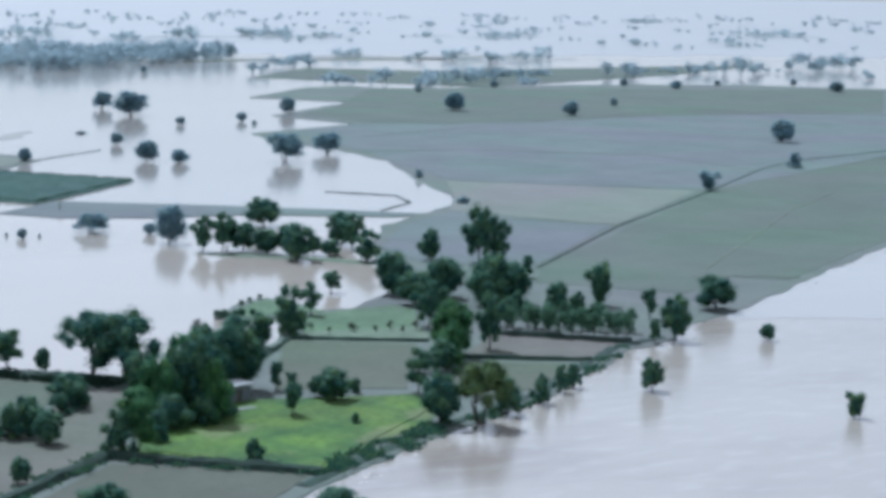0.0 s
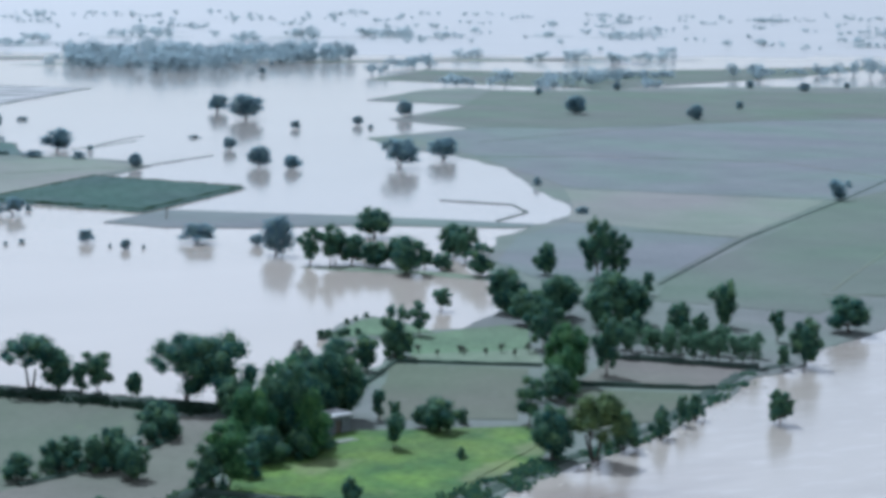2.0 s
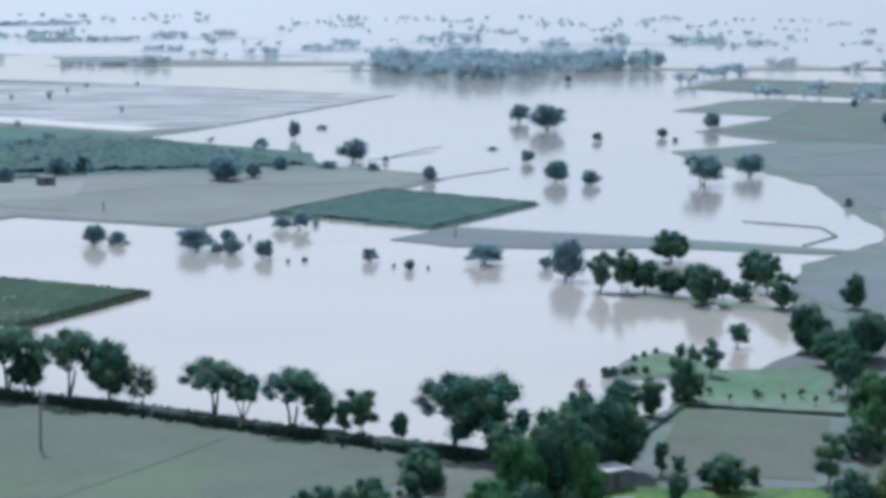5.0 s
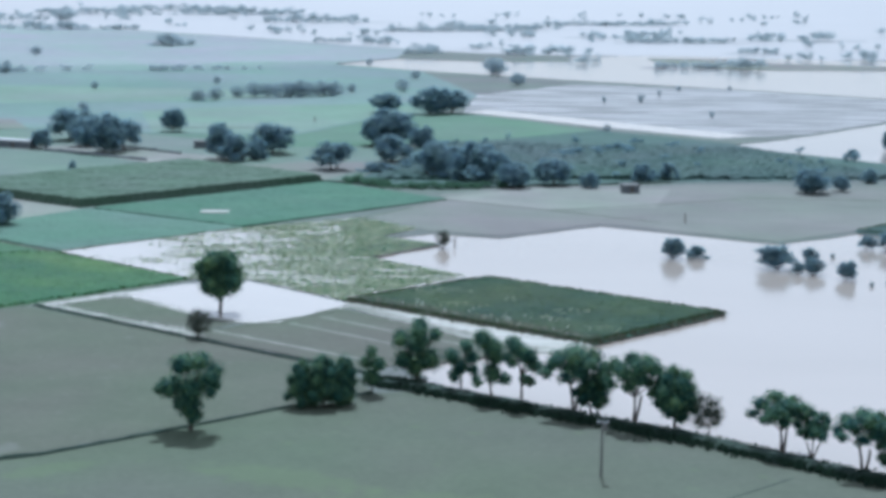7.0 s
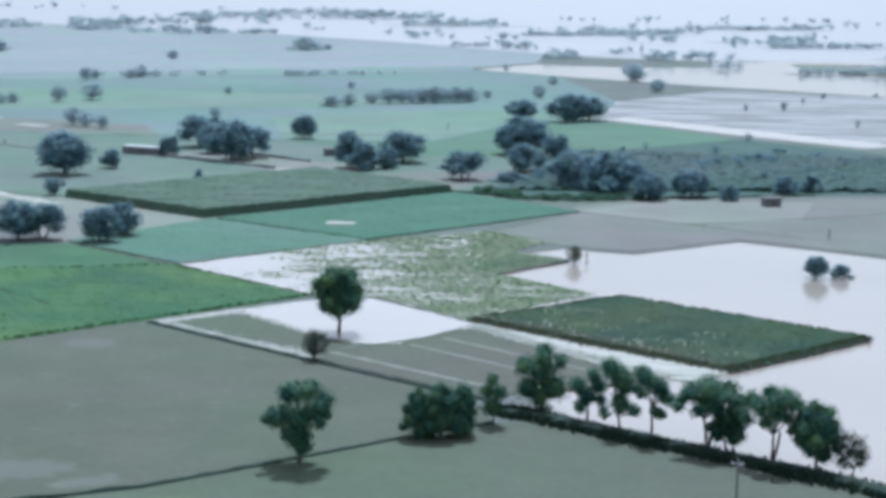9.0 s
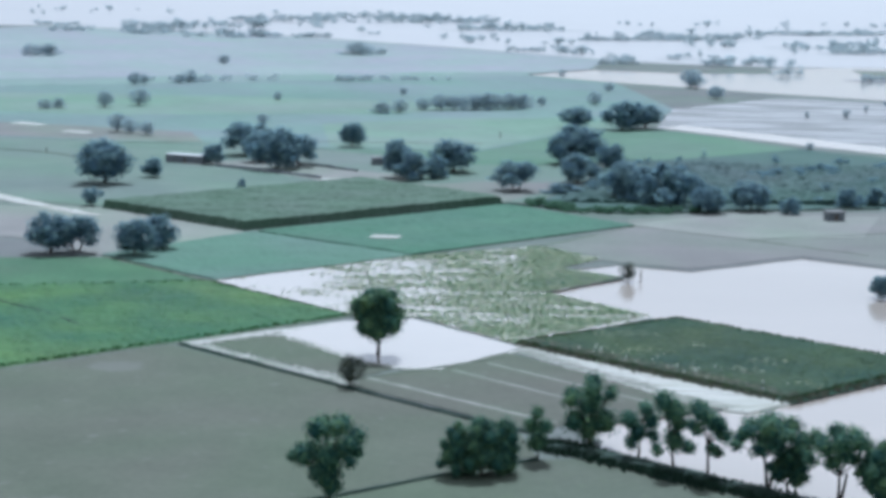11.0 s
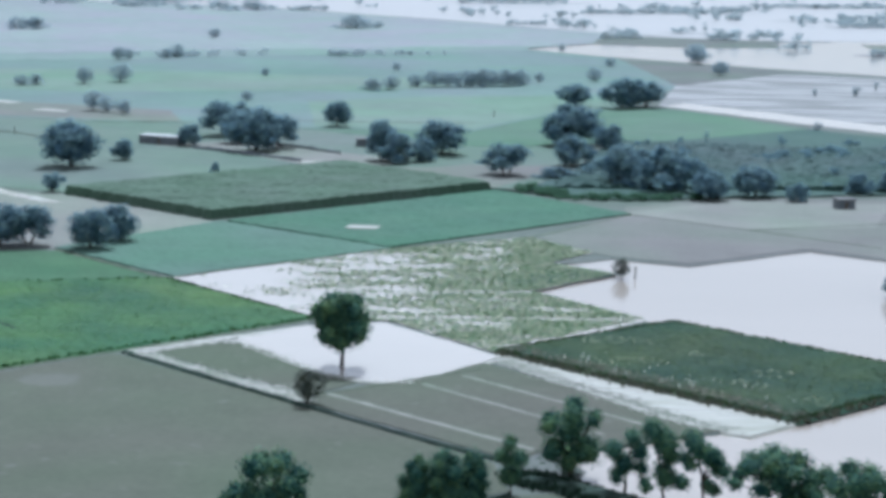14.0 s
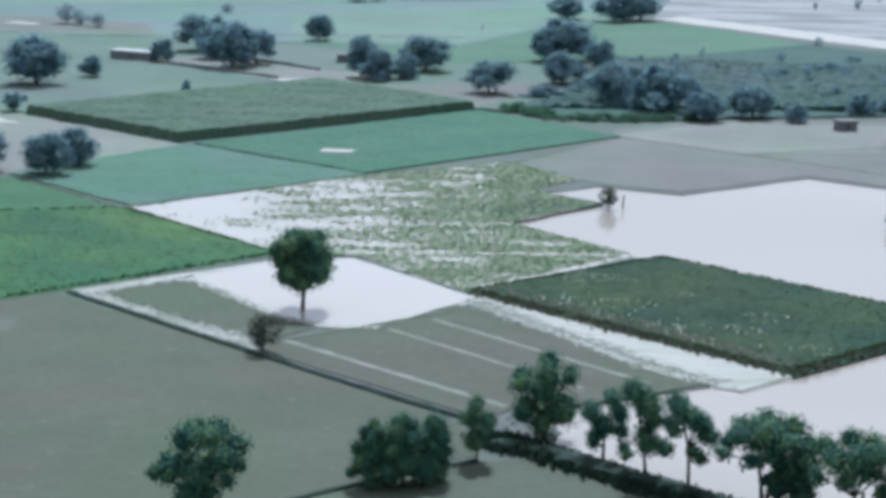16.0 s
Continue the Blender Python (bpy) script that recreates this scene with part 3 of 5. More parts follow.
            tube(lv, lf, [fork, half, t], [q * w for q in (0.022, 0.014, 0.006)], 5)
            limbs.append((lv, lf))
    trunk = part_mesh("trunk", vs, fs, M_BARK, root)
    for lv, lf in limbs[:6]:
        part_mesh("limb", lv, lf, M_BARK, trunk)
    return root


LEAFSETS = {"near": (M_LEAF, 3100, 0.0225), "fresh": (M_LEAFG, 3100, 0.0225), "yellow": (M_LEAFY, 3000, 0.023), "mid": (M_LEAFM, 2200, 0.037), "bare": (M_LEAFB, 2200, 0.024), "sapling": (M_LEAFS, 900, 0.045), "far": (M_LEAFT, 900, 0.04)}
HABIT_WORDS = {"broad": "broad-crowned", "round": "round-crowned", "ball": "round dense-crowned", "tall": "tall narrow", "bush": "low dense", "umbrella": "flat-topped spreading", "vase": "upright lobed", "sapling": "slender", "dome": "wide domed", "skirt": "low-branched", "forked": "many-lobed", "stepped": "broad-skirted", "leaning": "leaning", "topped": "high-topped", "airy": "airy high-stemmed", "cone": "small pointed", "canopy": "wide-canopied", "plume": "upright plumed"}
LETTER = {"o": "ball", "b": "broad", "r": "round", "t": "tall", "u": "bush", "f": "umbrella", "v": "vase", "s": "sapling", "d": "dome", "k": "skirt", "F": "forked", "K": "stepped", "L": "leaning", "T": "topped", "A": "airy", "N": "cone", "C": "canopy", "P": "plume"}
tree_count = 0


def plant(rows, look_of, where, group, z=0.25):
    """Trees given as (x, y, height, width, habit letter)."""
    global tree_count
    for x, y, h, w, letter in rows:
        tree_count += 1
        habit = LETTER[letter]
        variant = tree_count % 3
        key = (habit, look_of, variant)
        name = "bush" if habit == "bush" else "tree"
        m = pose(x, y, z, 0, 0, (tree_count * 29) % 24 - 12 if habit in SHAPES else (tree_count * 77) % 360)
        if key in PROTOS:
            ob = copy_thing(PROTOS[key], m)
        else:
            mat, count, size = LEAFSETS[look_of]
            ob = PROTOS[key] = build_tree(habit, variant + 1, mat, count, size, name)
            ob.matrix_basis = m
        ob.name = name
        ob.scale = (w * 1.06, w * 1.06, h * 1.03)
        tint = {"near": "dark green", "fresh": "fresh green", "yellow": "yellow-green", "mid": "haze-tinted green", "bare": "sparse brown", "sapling": "pale green", "far": "haze-blue"}[look_of]
        tagged(ob, f"{tint} {HABIT_WORDS[habit]} {name} {where}", name, group)


def woods(name, spots, hs, ws, mat, label, seed):
    """Many far trees in one mesh, each a short stem under open lumps of leaf sprays."""
    rnd = random.Random(seed)
    vs, fs = [], []
    for x, y, z, *size in spots:
        h, w = (size[0] * rnd.uniform(0.7, 1.1), size[0] * rnd.uniform(0.95, 1.7)) if size else (rnd.uniform(*hs), rnd.uniform(*ws))
        tube(vs, fs, [(x, y, z - 0.4), (x, y, z + h * 0.5)], (0.25, 0.15), 4)
        for _ in range(rnd.choice((3, 4, 5))):
            c = (x + rnd.uniform(-0.3, 0.3) * w, y + rnd.uniform(-0.3, 0.3) * w, z + h * rnd.uniform(0.24, 0.76))
            r = (w * rnd.uniform(0.24, 0.36), w * rnd.uniform(0.24, 0.36), h * rnd.uniform(0.22, 0.32))
            for shell in (0.55, 1.0):
                leaves(vs, fs, c, [q * shell for q in r], 24, w * 0.066, rnd, Vector((x, y, z + h * 0.4)))
    ob = part_mesh(name, vs, fs, mat)
    ob.data.shade_smooth()
    return tagged(ob, label, "trees", kind="stuff")


# ---- ground, flood and river ----
def sheet(name, pts, z, mat, label, category):
    return tagged(part_mesh(name, [(x, y, z) for x, y in pts], [tuple(range(len(pts)))], mat), label, category, kind="structure")


sheet("ground", [(-6000, -3000), (7000, -3000), (7000, 7000), (-6000, 7000)], -1.2, M_BED, "flat brown mud under the flood, reaching the horizon", "ground")
sheet("water", [(-6000, -3000), (7000, -3000), (7000, 7000), (-6000, 7000)], 0.0, M_WATER, "still pale silt-laden flood water over the plain", "water")
RIVER_BANK = [(900, 480), (625, 421), (475, 372), (378, 345), (333, 326), (305, 310), (272, 291), (242, 273), (224, 266), (214, 256), (202, 253),
              (185, 241), (169, 229), (155, 222), (144, 217), (126, 207), (114, 200), (98, 188), (20, 130), (-150, 40), (-150, -900), (900, -900)]
sheet("river", [(x - 1.5, y + 2.5) for x, y in RIVER_BANK[:-2]] + RIVER_BANK[-2:], 0.03, M_RIVER, "swift brown-tinted river water with pale streaks", "water")

# added sheet that tones the near water warmer
sheet("water", [(119, 255), (40, 335), (44, 348), (98, 400), (55, 440), (38, 461), (52, 492), (101, 522), (160, 512), (188, 480), (186, 452), (230, 438), (268, 419), (246, 385), (212, 330), (190, 300), (150, 270)], 0.015, M_LAGOON,
      "still warmer-toned water of a flooded lagoon", "water")
BANK_NEAR = RIVER_BANK[:19]
sheet("water", [(224, 268.5), (242, 274.5), (272, 292.5), (305, 311.5), (333, 327.5), (378, 346.5), (475, 374), (470, 330), (330, 262), (261, 255.5), (246, 264.5), (232, 268)], 0.06, M_WATER, "calm pale backwater along the river bank", "water")
SHORE_EAST = [(1400, 800), (1087, 835), (887, 816), (803, 792), (742, 845), (642, 865), (528, 851), (519, 880), (489, 873), (428, 815), (459, 778), (386, 715), (397, 668),
              (338, 641), (331, 605), (336, 576), (331, 536), (317, 504), (307, 480), (297, 449), (291, 436)]
SHORE_VILLAGE = [(270, 419), (249, 404), (235, 386), (214, 353), (208, 338), (203, 326), (192, 314), (181, 305), (175, 306), (175, 314), (173, 322), (168, 320), (159, 311), (155, 307), (157, 304.5), (161, 303.5), (166, 303), (165, 300), (160, 291), (155, 284), (149, 280.5), (140, 279), (121, 267)]
HEDGE = [(118, 266), (110, 275), (98, 287), (86, 301), (73, 313), (58, 326), (47, 337), (43, 340)]
SHORE_WEST = [(48, 339.5), (48.8, 343), (45, 350.5), (47, 351.3), (56, 356.3), (62, 360.5), (66, 362.5), (76, 371), (102.5, 398), (67, 431), (63, 436), (52, 450), (44, 461), (60, 481), (50, 492), (60, 500), (75, 493), (101, 515), (137, 487),
              (161, 506), (187, 475), (233, 513), (206, 548), (231, 574), (231, 590), (222, 601), (206, 615), (217, 657), (184, 701), (176, 722), (193, 737), (210, 756), (336, 916), (234, 1002), (169, 1049), (90, 1117)]
SHORE_NORTH = [(47, 1168), (86, 1230), (136, 1212), (190, 1228), (194, 1288), (111, 1313), (98, 1342), (3, 1462), (-127, 1598), (-315, 1683), (-900, 1750), (-1500, 900), (-900, 0), (-160, 42)]
land("land_east", SHORE_EAST + SHORE_VILLAGE + [(118, 266), (101, 226)] + BANK_NEAR[-2::-1] + [(1400, 560)], 0.25, M_LAND,
     "bare grey-brown floodplain land beside the river", 1.2, 3.0, 1.4, "ground")
land("land_west", HEDGE + SHORE_WEST + SHORE_NORTH + [(20, 130), (98, 188), (101, 226)], 0.25, M_LAND,
     "bare grey-brown floodplain land west of the flood", 0.9, 4.0, 1.4, "ground")

# ---- fields ----
land("field", [(-15, 288), (-3, 295), (28, 322), (40, 331), (47, 333), (58, 322), (73, 309), (98, 283), (111, 270), (106, 258), (88, 238), (70, 215), (-60, 190), (-110, 280)], 0.31, M_FRONT, "wide fallow field of grey-green soil below the tree row")
land("field", [(-125, 325), (-58, 361), (-18, 401), (13, 371), (38, 345), (40, 333), (28, 323), (-3, 296), (-60, 250)], 0.31, M_PLOUGH, "smooth grey ploughed field")
land("field", [(-160, 490), (-66, 490), (-47, 493), (-21, 465), (-100, 444), (-160, 440)], 0.31, M_CLOVER, "short meadow-green crop field")
land("field", [(-73, 521), (-160, 520), (-160, 570), (-63, 574), (-22, 535), (-14, 530), (-35, 515), (-47, 494)], 0.32, M_PALE, "pale bare field beside green crops")
land("field", [(-63, 576), (-3, 638), (36, 600), (45, 605), (60, 655), (65, 700), (29, 694), (-24, 735), (-130, 751), (-200, 640)], 0.31, M_PASTURE, "olive-green pasture round a farmstead")
land("field", [(36, 600), (45, 620), (56, 650), (30, 648), (18, 640), (-3, 640)], 0.34, M_GREY, "trodden grey clearing under farm trees")
land("field", [(-60, 679), (-42, 672), (-14, 642), (8, 640), (14, 656), (-20, 682), (-40, 694)], 0.35, M_PALE, "pale trampled farmyard soil")
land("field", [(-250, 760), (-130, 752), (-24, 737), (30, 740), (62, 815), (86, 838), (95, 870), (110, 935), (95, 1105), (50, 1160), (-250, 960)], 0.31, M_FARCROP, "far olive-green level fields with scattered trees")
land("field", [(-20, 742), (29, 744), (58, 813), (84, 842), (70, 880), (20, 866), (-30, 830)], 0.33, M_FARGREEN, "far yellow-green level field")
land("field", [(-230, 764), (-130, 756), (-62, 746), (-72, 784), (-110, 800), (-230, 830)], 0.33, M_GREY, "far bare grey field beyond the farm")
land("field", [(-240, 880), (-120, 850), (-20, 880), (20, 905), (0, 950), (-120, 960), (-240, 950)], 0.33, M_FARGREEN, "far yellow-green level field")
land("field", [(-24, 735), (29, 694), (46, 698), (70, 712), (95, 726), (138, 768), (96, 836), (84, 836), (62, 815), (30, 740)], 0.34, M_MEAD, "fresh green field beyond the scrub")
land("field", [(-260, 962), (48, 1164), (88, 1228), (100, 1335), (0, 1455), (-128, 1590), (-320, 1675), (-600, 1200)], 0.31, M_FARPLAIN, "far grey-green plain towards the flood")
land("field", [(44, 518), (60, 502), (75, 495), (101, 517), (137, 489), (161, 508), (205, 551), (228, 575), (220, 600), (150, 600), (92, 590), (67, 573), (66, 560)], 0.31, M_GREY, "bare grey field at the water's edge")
land("field", [(66, 563), (92, 588), (131, 588), (120, 548), (92, 541)], 0.34, M_PALE, "pale dry fallow field near a hut")
land("field", [(45, 601), (61, 655), (71, 712), (95, 726), (138, 768), (176, 724), (184, 701), (216, 657), (206, 617), (134, 605), (92, 593), (68, 583), (49, 591)], 0.33, M_SCRUB, "rough dark scrubland with thorn bushes")
land("field", [(95, 842), (138, 784), (176, 740), (211, 760), (334, 915), (286, 946), (232, 994), (164, 1018), (109, 937)], 0.34, M_WETFIELD, "stubble field half drowned by shallow water")
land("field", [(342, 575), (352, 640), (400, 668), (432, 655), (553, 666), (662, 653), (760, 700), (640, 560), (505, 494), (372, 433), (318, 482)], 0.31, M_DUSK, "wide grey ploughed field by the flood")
land("field", [(436, 750), (398, 715), (405, 672), (432, 656), (553, 667), (662, 654), (795, 786), (581, 840), (520, 862)], 0.31, M_OLIVE, "level olive-green field at the flood's edge")
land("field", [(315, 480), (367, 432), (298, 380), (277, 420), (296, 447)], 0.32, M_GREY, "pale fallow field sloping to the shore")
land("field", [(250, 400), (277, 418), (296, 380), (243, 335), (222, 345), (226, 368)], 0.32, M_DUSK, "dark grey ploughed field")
land("field", [(243, 333), (370, 430), (504, 494), (620, 540), (480, 378), (337, 331), (277, 297), (269, 305), (247, 292), (228, 316)], 0.31, M_OLIVE, "olive-green field between dyke and river")
land("field", [(146, 268), (156, 283), (173, 271), (153, 242), (136, 250)], 0.32, M_PLOUGH, "grey fallow plot among village trees")
land("field", [(168, 302), (189, 305), (191, 300), (181, 284), (162, 288)], 0.32, M_LUSH, "grassy plot behind a pale path")
land("field", [(159, 284), (162, 288), (182, 284), (178, 275), (174, 273)], 0.33, M_DYKE, "pale sandy yard with small bushes")
land("field", [(189, 273), (204, 257), (190, 247), (173, 258)], 0.32, M_BROWN, "brownish bare plot behind the river bank")
land("field", [(172, 255), (188, 245), (176, 235), (160, 232), (155, 240)], 0.32, M_PLOUGH, "grey bare plot beside the river")
land("field", [(78, 204), (98, 221), (117, 206), (106, 196), (90, 190)], 0.32, M_TILLED, "small brown plot behind a hedge")
land("field", [(60, 205), (78, 209), (101, 225), (104, 236), (119, 258), (112, 263), (98, 246), (88, 239), (75, 233)], 0.34, M_BROWN, "bare trodden strip between shrubs")
land("field", [(156, 306.5), (159, 309.5), (168, 318), (172.5, 320), (174, 314), (175, 304), (168, 303.8), (161, 304.8)], 0.33, M_LUSH, "rough green grass along the flood shore", 0.9)
land("field", [(103, 225), (106, 231), (112, 237), (122, 238), (128, 246), (140, 242), (152, 238), (152, 231), (145, 223), (130, 214), (118, 206)], 0.34, M_PLOT, "bright green grassy plot with worn tan ground")

land("field", [(-17, 646), (-4, 640), (4, 644), (-9, 650)], 0.37, M_SAND, "pale dried puddle of silt in a farmyard", 0.8)

land("track", [(-96, 600), (-80, 581.5), (-70, 569.5), (-60, 559.5), (-62, 557.5), (-72, 566), (-83, 577), (-99, 594)], 0.36, M_SAND, "pale wet farm track beside bare fields", 0.7, 2.0, category="track")
land("puddle", [(-74, 570.5), (-69, 567), (-67.5, 564.5), (-72, 566.5)], 0.39, M_SHALLOW, "pale puddle on a farm track", 0.5, 1.0, category="puddle")
land("puddle", [(-141, 805), (-130, 799), (-126, 803), (-138, 812)], 0.36, M_SAND, "pale wet patch in a far field", 0.9, 2.0, category="puddle")
land("puddle", [(-117, 777), (-107, 771), (-104, 776), (-114, 782)], 0.36, M_SAND, "pale wet patch in a far field", 0.9, 2.0, category="puddle")

# fields standing in shallow water, pale silt and the roadside strips
land("mud_strip", [(174, 458), (196, 475), (230, 451), (252, 433), (269, 417), (259, 415), (229, 432), (201, 437), (183, 445)], 0.22, M_DUSK, "narrow bare strip of land crossing the flood", 0.6, 3.0, 0.8, "ground")
land("mud_strip", [(305, 931), (339, 920), (281, 858), (250, 870)], 0.15, M_PALE, "low pale mudbank in the flood", 0.8, 4.0, 0.8, "ground")
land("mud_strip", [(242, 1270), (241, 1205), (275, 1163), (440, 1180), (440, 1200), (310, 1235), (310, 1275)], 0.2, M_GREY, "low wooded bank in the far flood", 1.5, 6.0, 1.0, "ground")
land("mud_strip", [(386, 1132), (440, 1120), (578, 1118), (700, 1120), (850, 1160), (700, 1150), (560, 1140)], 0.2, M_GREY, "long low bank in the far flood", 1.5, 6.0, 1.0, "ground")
land("mud_strip", [(505, 958), (560, 890), (590, 860), (760, 930), (934, 1030), (780, 1015), (640, 1000), (583, 1040)], 0.2, M_OLIVE, "low wooded land at the flood's edge", 1.5, 6.0, 1.0, "ground")
land("mud_strip", [(186, 379), (190, 372), (204, 361), (212, 349), (216, 353), (206, 366), (196, 377)], 0.05, M_DYKE, "narrow drowned bank below a tree row", 0.5, 2.0, 0.5, "ground")
land("silt_flat", [(38, 409), (78.5, 369.8), (70.5, 361.2), (68, 362.4), (38, 404.5)], 0.36, M_SAND, "pale wet silt strip along a crop", 0.5, 3.0, 1.2)
land("silt_flat", [(-18, 403), (8, 426), (20, 430), (40, 404), (26, 386), (20, 390), (-2, 415), (-14, 403)], 0.335, M_SAND, "pale wet margin of a flooded plot", 0.4, 3.0)
land("silt_flat", [(-18, 402.9), (-15.6, 403.9), (1.6, 386.9), (12.8, 376.2), (12.2, 373.6)], 0.345, M_STRIPE, "pale wet silt strip along a bund", 0.35, 3.0)
land("field", [(-13, 403), (0, 415), (21, 389), (13, 378)], 0.35, M_PLOUGH, "grey drained corner of a flooded plot", 0.4)
land("field", [(12.6, 373.6), (14, 378), (36.5, 401), (67, 363.8), (62, 360.2), (56, 356), (47, 351), (44, 351), (40.6, 346.2)], 0.365, M_PLOUGH, "grey-green striped field beside wet silt", 0.3)
for a, b, w in (((33.5, 392), (60, 363), 1.1), ((28, 386), (52, 360), 1.1), ((15, 379), (43, 351.5), 1.5)):
    ridge("furrow", [a, ((a[0] + b[0]) / 2, (a[1] + b[1]) / 2), b], w, 0.10, M_STRIPE, "pale low irrigation ridge across a field", 0.36)
WEEDS = [(-20, 466), (-1, 485), (17, 503), (44, 523), (57, 506), (48, 492), (60, 481), (44, 461), (63, 437), (38.6, 407.5), (21.5, 430.5), (9, 432)]
POND = [(-2, 413), (8, 425), (20, 429), (39, 405), (25, 386), (19.5, 386.5), (13.3, 391.3), (6.8, 400.8)]
land("grass_tongue", [(44, 463), (61, 481), (53, 488), (46, 480), (38, 472)], 0.40, M_SCRUB, "dark grassy tongue between flooded weeds", 0.9, 2.0)
sheet("water", ragged([(97, 841), (139, 784), (176, 742), (192, 752), (152, 800), (106, 856)], 4, 2.2, 6), 0.38, M_SHALLOW, "bright shallow water along a drowned stubble field", "water")
land("field", [(-300, 925), (-100, 1055), (46, 1148), (64, 1196), (-90, 1112), (-300, 990)], 0.325, M_FARMID, "far hazed field edge on the plain", 9.0, 9.0)
sheet("water", ragged(POND, 1.5, 0.9, 3), 0.40, M_SHALLOW, "shallow flood water standing round a lone tree", "water")
sheet("water", ragged(WEEDS, 1.5, 0.9, 4), 0.37, M_SHALLOW, "shallow water grown over with weeds", "water")

# ---- standing crops ----
crop("cane_field", [(38.5, 409), (77.5, 369.5), (105, 398), (67, 435)], 0.45, M_DARKCROP, "dense dark green cane crop in an island field", 0.7, 0.3, 0.3, 0.9, 2, 2200, M_CANELEAF, 1.6)
crop("cane_field", [(-62, 573), (-23, 539), (36, 598), (-3, 636)], 2.1, M_CANE, "tall olive-green cane crop with a dark edge", 0.9, 0.3, 0.16, 0.7, 3, splay=0.6)
crop("crop_field", [(-20, 536.5), (17, 506), (68, 561), (37, 597)], 0.3, M_TEAL, "young green crop in even rows", 1.0, 0.3, 0.5, 0.4, 4)
crop("crop_field", [(-20, 467), (17, 505), (-21, 536), (-48, 496)], 0.22, M_GREYCROP, "short greyish green crop", 1.0, 0.3, 0.5, 0.4, 5)
crop("crop_field", [(-21, 464), (8, 431), (-58, 363), (-100, 442)], 0.4, M_BRIGHT, "bright green leafy crop", 0.9, 0.3, 0.6, 0.5, 6, 1200, M_CROPLEAF, 0.8)
crop("crop_field", [(161, 508), (205, 550), (233, 513), (190, 474)], 0.5, M_DEEPCROP, "dark green crop in a field ringed by flood", 0.9, 0.2, 0.4, 1.2, 7, 1500, M_CANELEAF, 2.0)
tagged(pads("crop_tops", strewn([(-20, 463), (7, 431), (-57, 364), (-98, 441)], 7000, 26, 0.70), 0.3, M_CROPLEAF, 27, 0.05, 0.12), "leafy tufts over a bright green crop", "crop")
land("field", [(6, 528), (12.5, 528), (13.5, 532), (7, 533)], 0.72, M_SAND, "bare pale spot in a young crop", 0.4)

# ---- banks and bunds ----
ridge("embankment", [(119, 264), (109, 273), (97, 286), (85, 299), (72, 312), (57, 325), (46, 335), (42, 337)], 4.6, 0.95, M_BANK, "grassy embankment, tree shade put into its dark colour", 0.28, 1, "bank")
ridge("field_bund", [(-17, 402), (12, 372), (29, 355), (40, 345)], 1.1, 0.45, M_BANK, "narrow dark earth bund between fields", 0.3, 2)
ridge("field_bund", [(-40, 276), (-15, 289), (-3, 295), (10, 306), (28, 322), (40, 331)], 1.0, 0.4, M_BANK, "narrow dark earth bund between fields", 0.3, 3)
ridge("field_bund", [(62, 258), (76, 270), (90, 283)], 0.45, 0.1, M_BANK, "faint dark ridge across a field", 0.3, 4)
ridge("field_bund", [(240, 331), (297, 378), (370, 430), (426, 472), (457, 490), (515, 507), (620, 545)], 1.0, 0.28, M_BANK, "long straight grassy dyke between fields", 0.28, 5)
ridge("field_bund", [(78, 208), (92, 219), (99, 224), (108, 214), (118, 205)], 2.0, 1.0, M_BANK, "dark hedge-grown bund round a green plot", 0.3, 6)
# mostly the shade south of the bushes, added as a dark ridge
ridge("field_bund", [(82, 236.4), (88, 238.6), (92.5, 240.8), (98, 243.6), (107, 251)], 1.3, 0.45, M_BANK, "low weedy strip coloured dark for shade below bushes", 0.32, 46)
ridge("field_bund", [(173, 258), (182, 252), (190, 247)], 1.2, 0.7, M_BANK, "dark earth bund between bare plots", 0.3, 7)
ridge("field_bund", [(188, 274), (198, 264), (205, 256)], 1.6, 0.8, M_BANK, "grassy bund under a row of saplings", 0.3, 8)
ridge("field_bund", [(144, 270), (157, 284), (176, 272)], 1.0, 0.5, M_BANK, "dark bund round a fallow plot", 0.3, 9)
ridge("field_bund", [(14, 378), (25, 387), (36, 397)], 0.7, 0.25, M_DYKE, "low earth bund at a pond's edge", 0.33, 10)
ridge("field_bund", [(36, 599), (48, 592), (68, 583), (92, 592), (134, 604)], 1.5, 0.5, M_BANK, "dark overgrown bund along scrubland", 0.3, 11)
ridge("field_bund", [(66, 562), (92, 541), (116, 520)], 0.8, 0.18, M_DYKE, "low bund between bare fields", 0.3, 12)
ridge("field_bund", [(92, 541), (118, 552), (150, 570)], 0.8, 0.18, M_DYKE, "low bund between bare fields", 0.3, 13)
ridge("field_bund", [(-58, 362), (-18, 403), (9, 431)], 0.8, 0.18, M_DYKE, "low bund along a bright crop", 0.3, 14)
ridge("field_bund", [(9, 432), (-21, 465), (-47, 494)], 0.8, 0.25, M_DYKE, "grassy bund between flooded weeds and crops", 0.3, 15)
ridge("field_bund", [(-21, 466), (17, 505), (45, 524), (68, 560)], 0.8, 0.18, M_DYKE, "low bund at a flooded field's edge", 0.3, 16)
ridge("field_bund", [(270, 470), (283, 455), (278, 440), (262, 428)], 0.9, 0.3, M_BANK, "drowned curving bund in the flood", 0.0, 17)
ridge("field_bund", [(208, 570), (232, 577), (262, 600)], 0.9, 0.25, M_BANK, "drowned bund just above the flood", 0.0, 18)
ridge("field_bund", [(238, 640), (250, 655), (262, 668), (267, 671)], 0.8, 0.2, M_BANK, "drowned bund just above the flood", 0.0, 20)
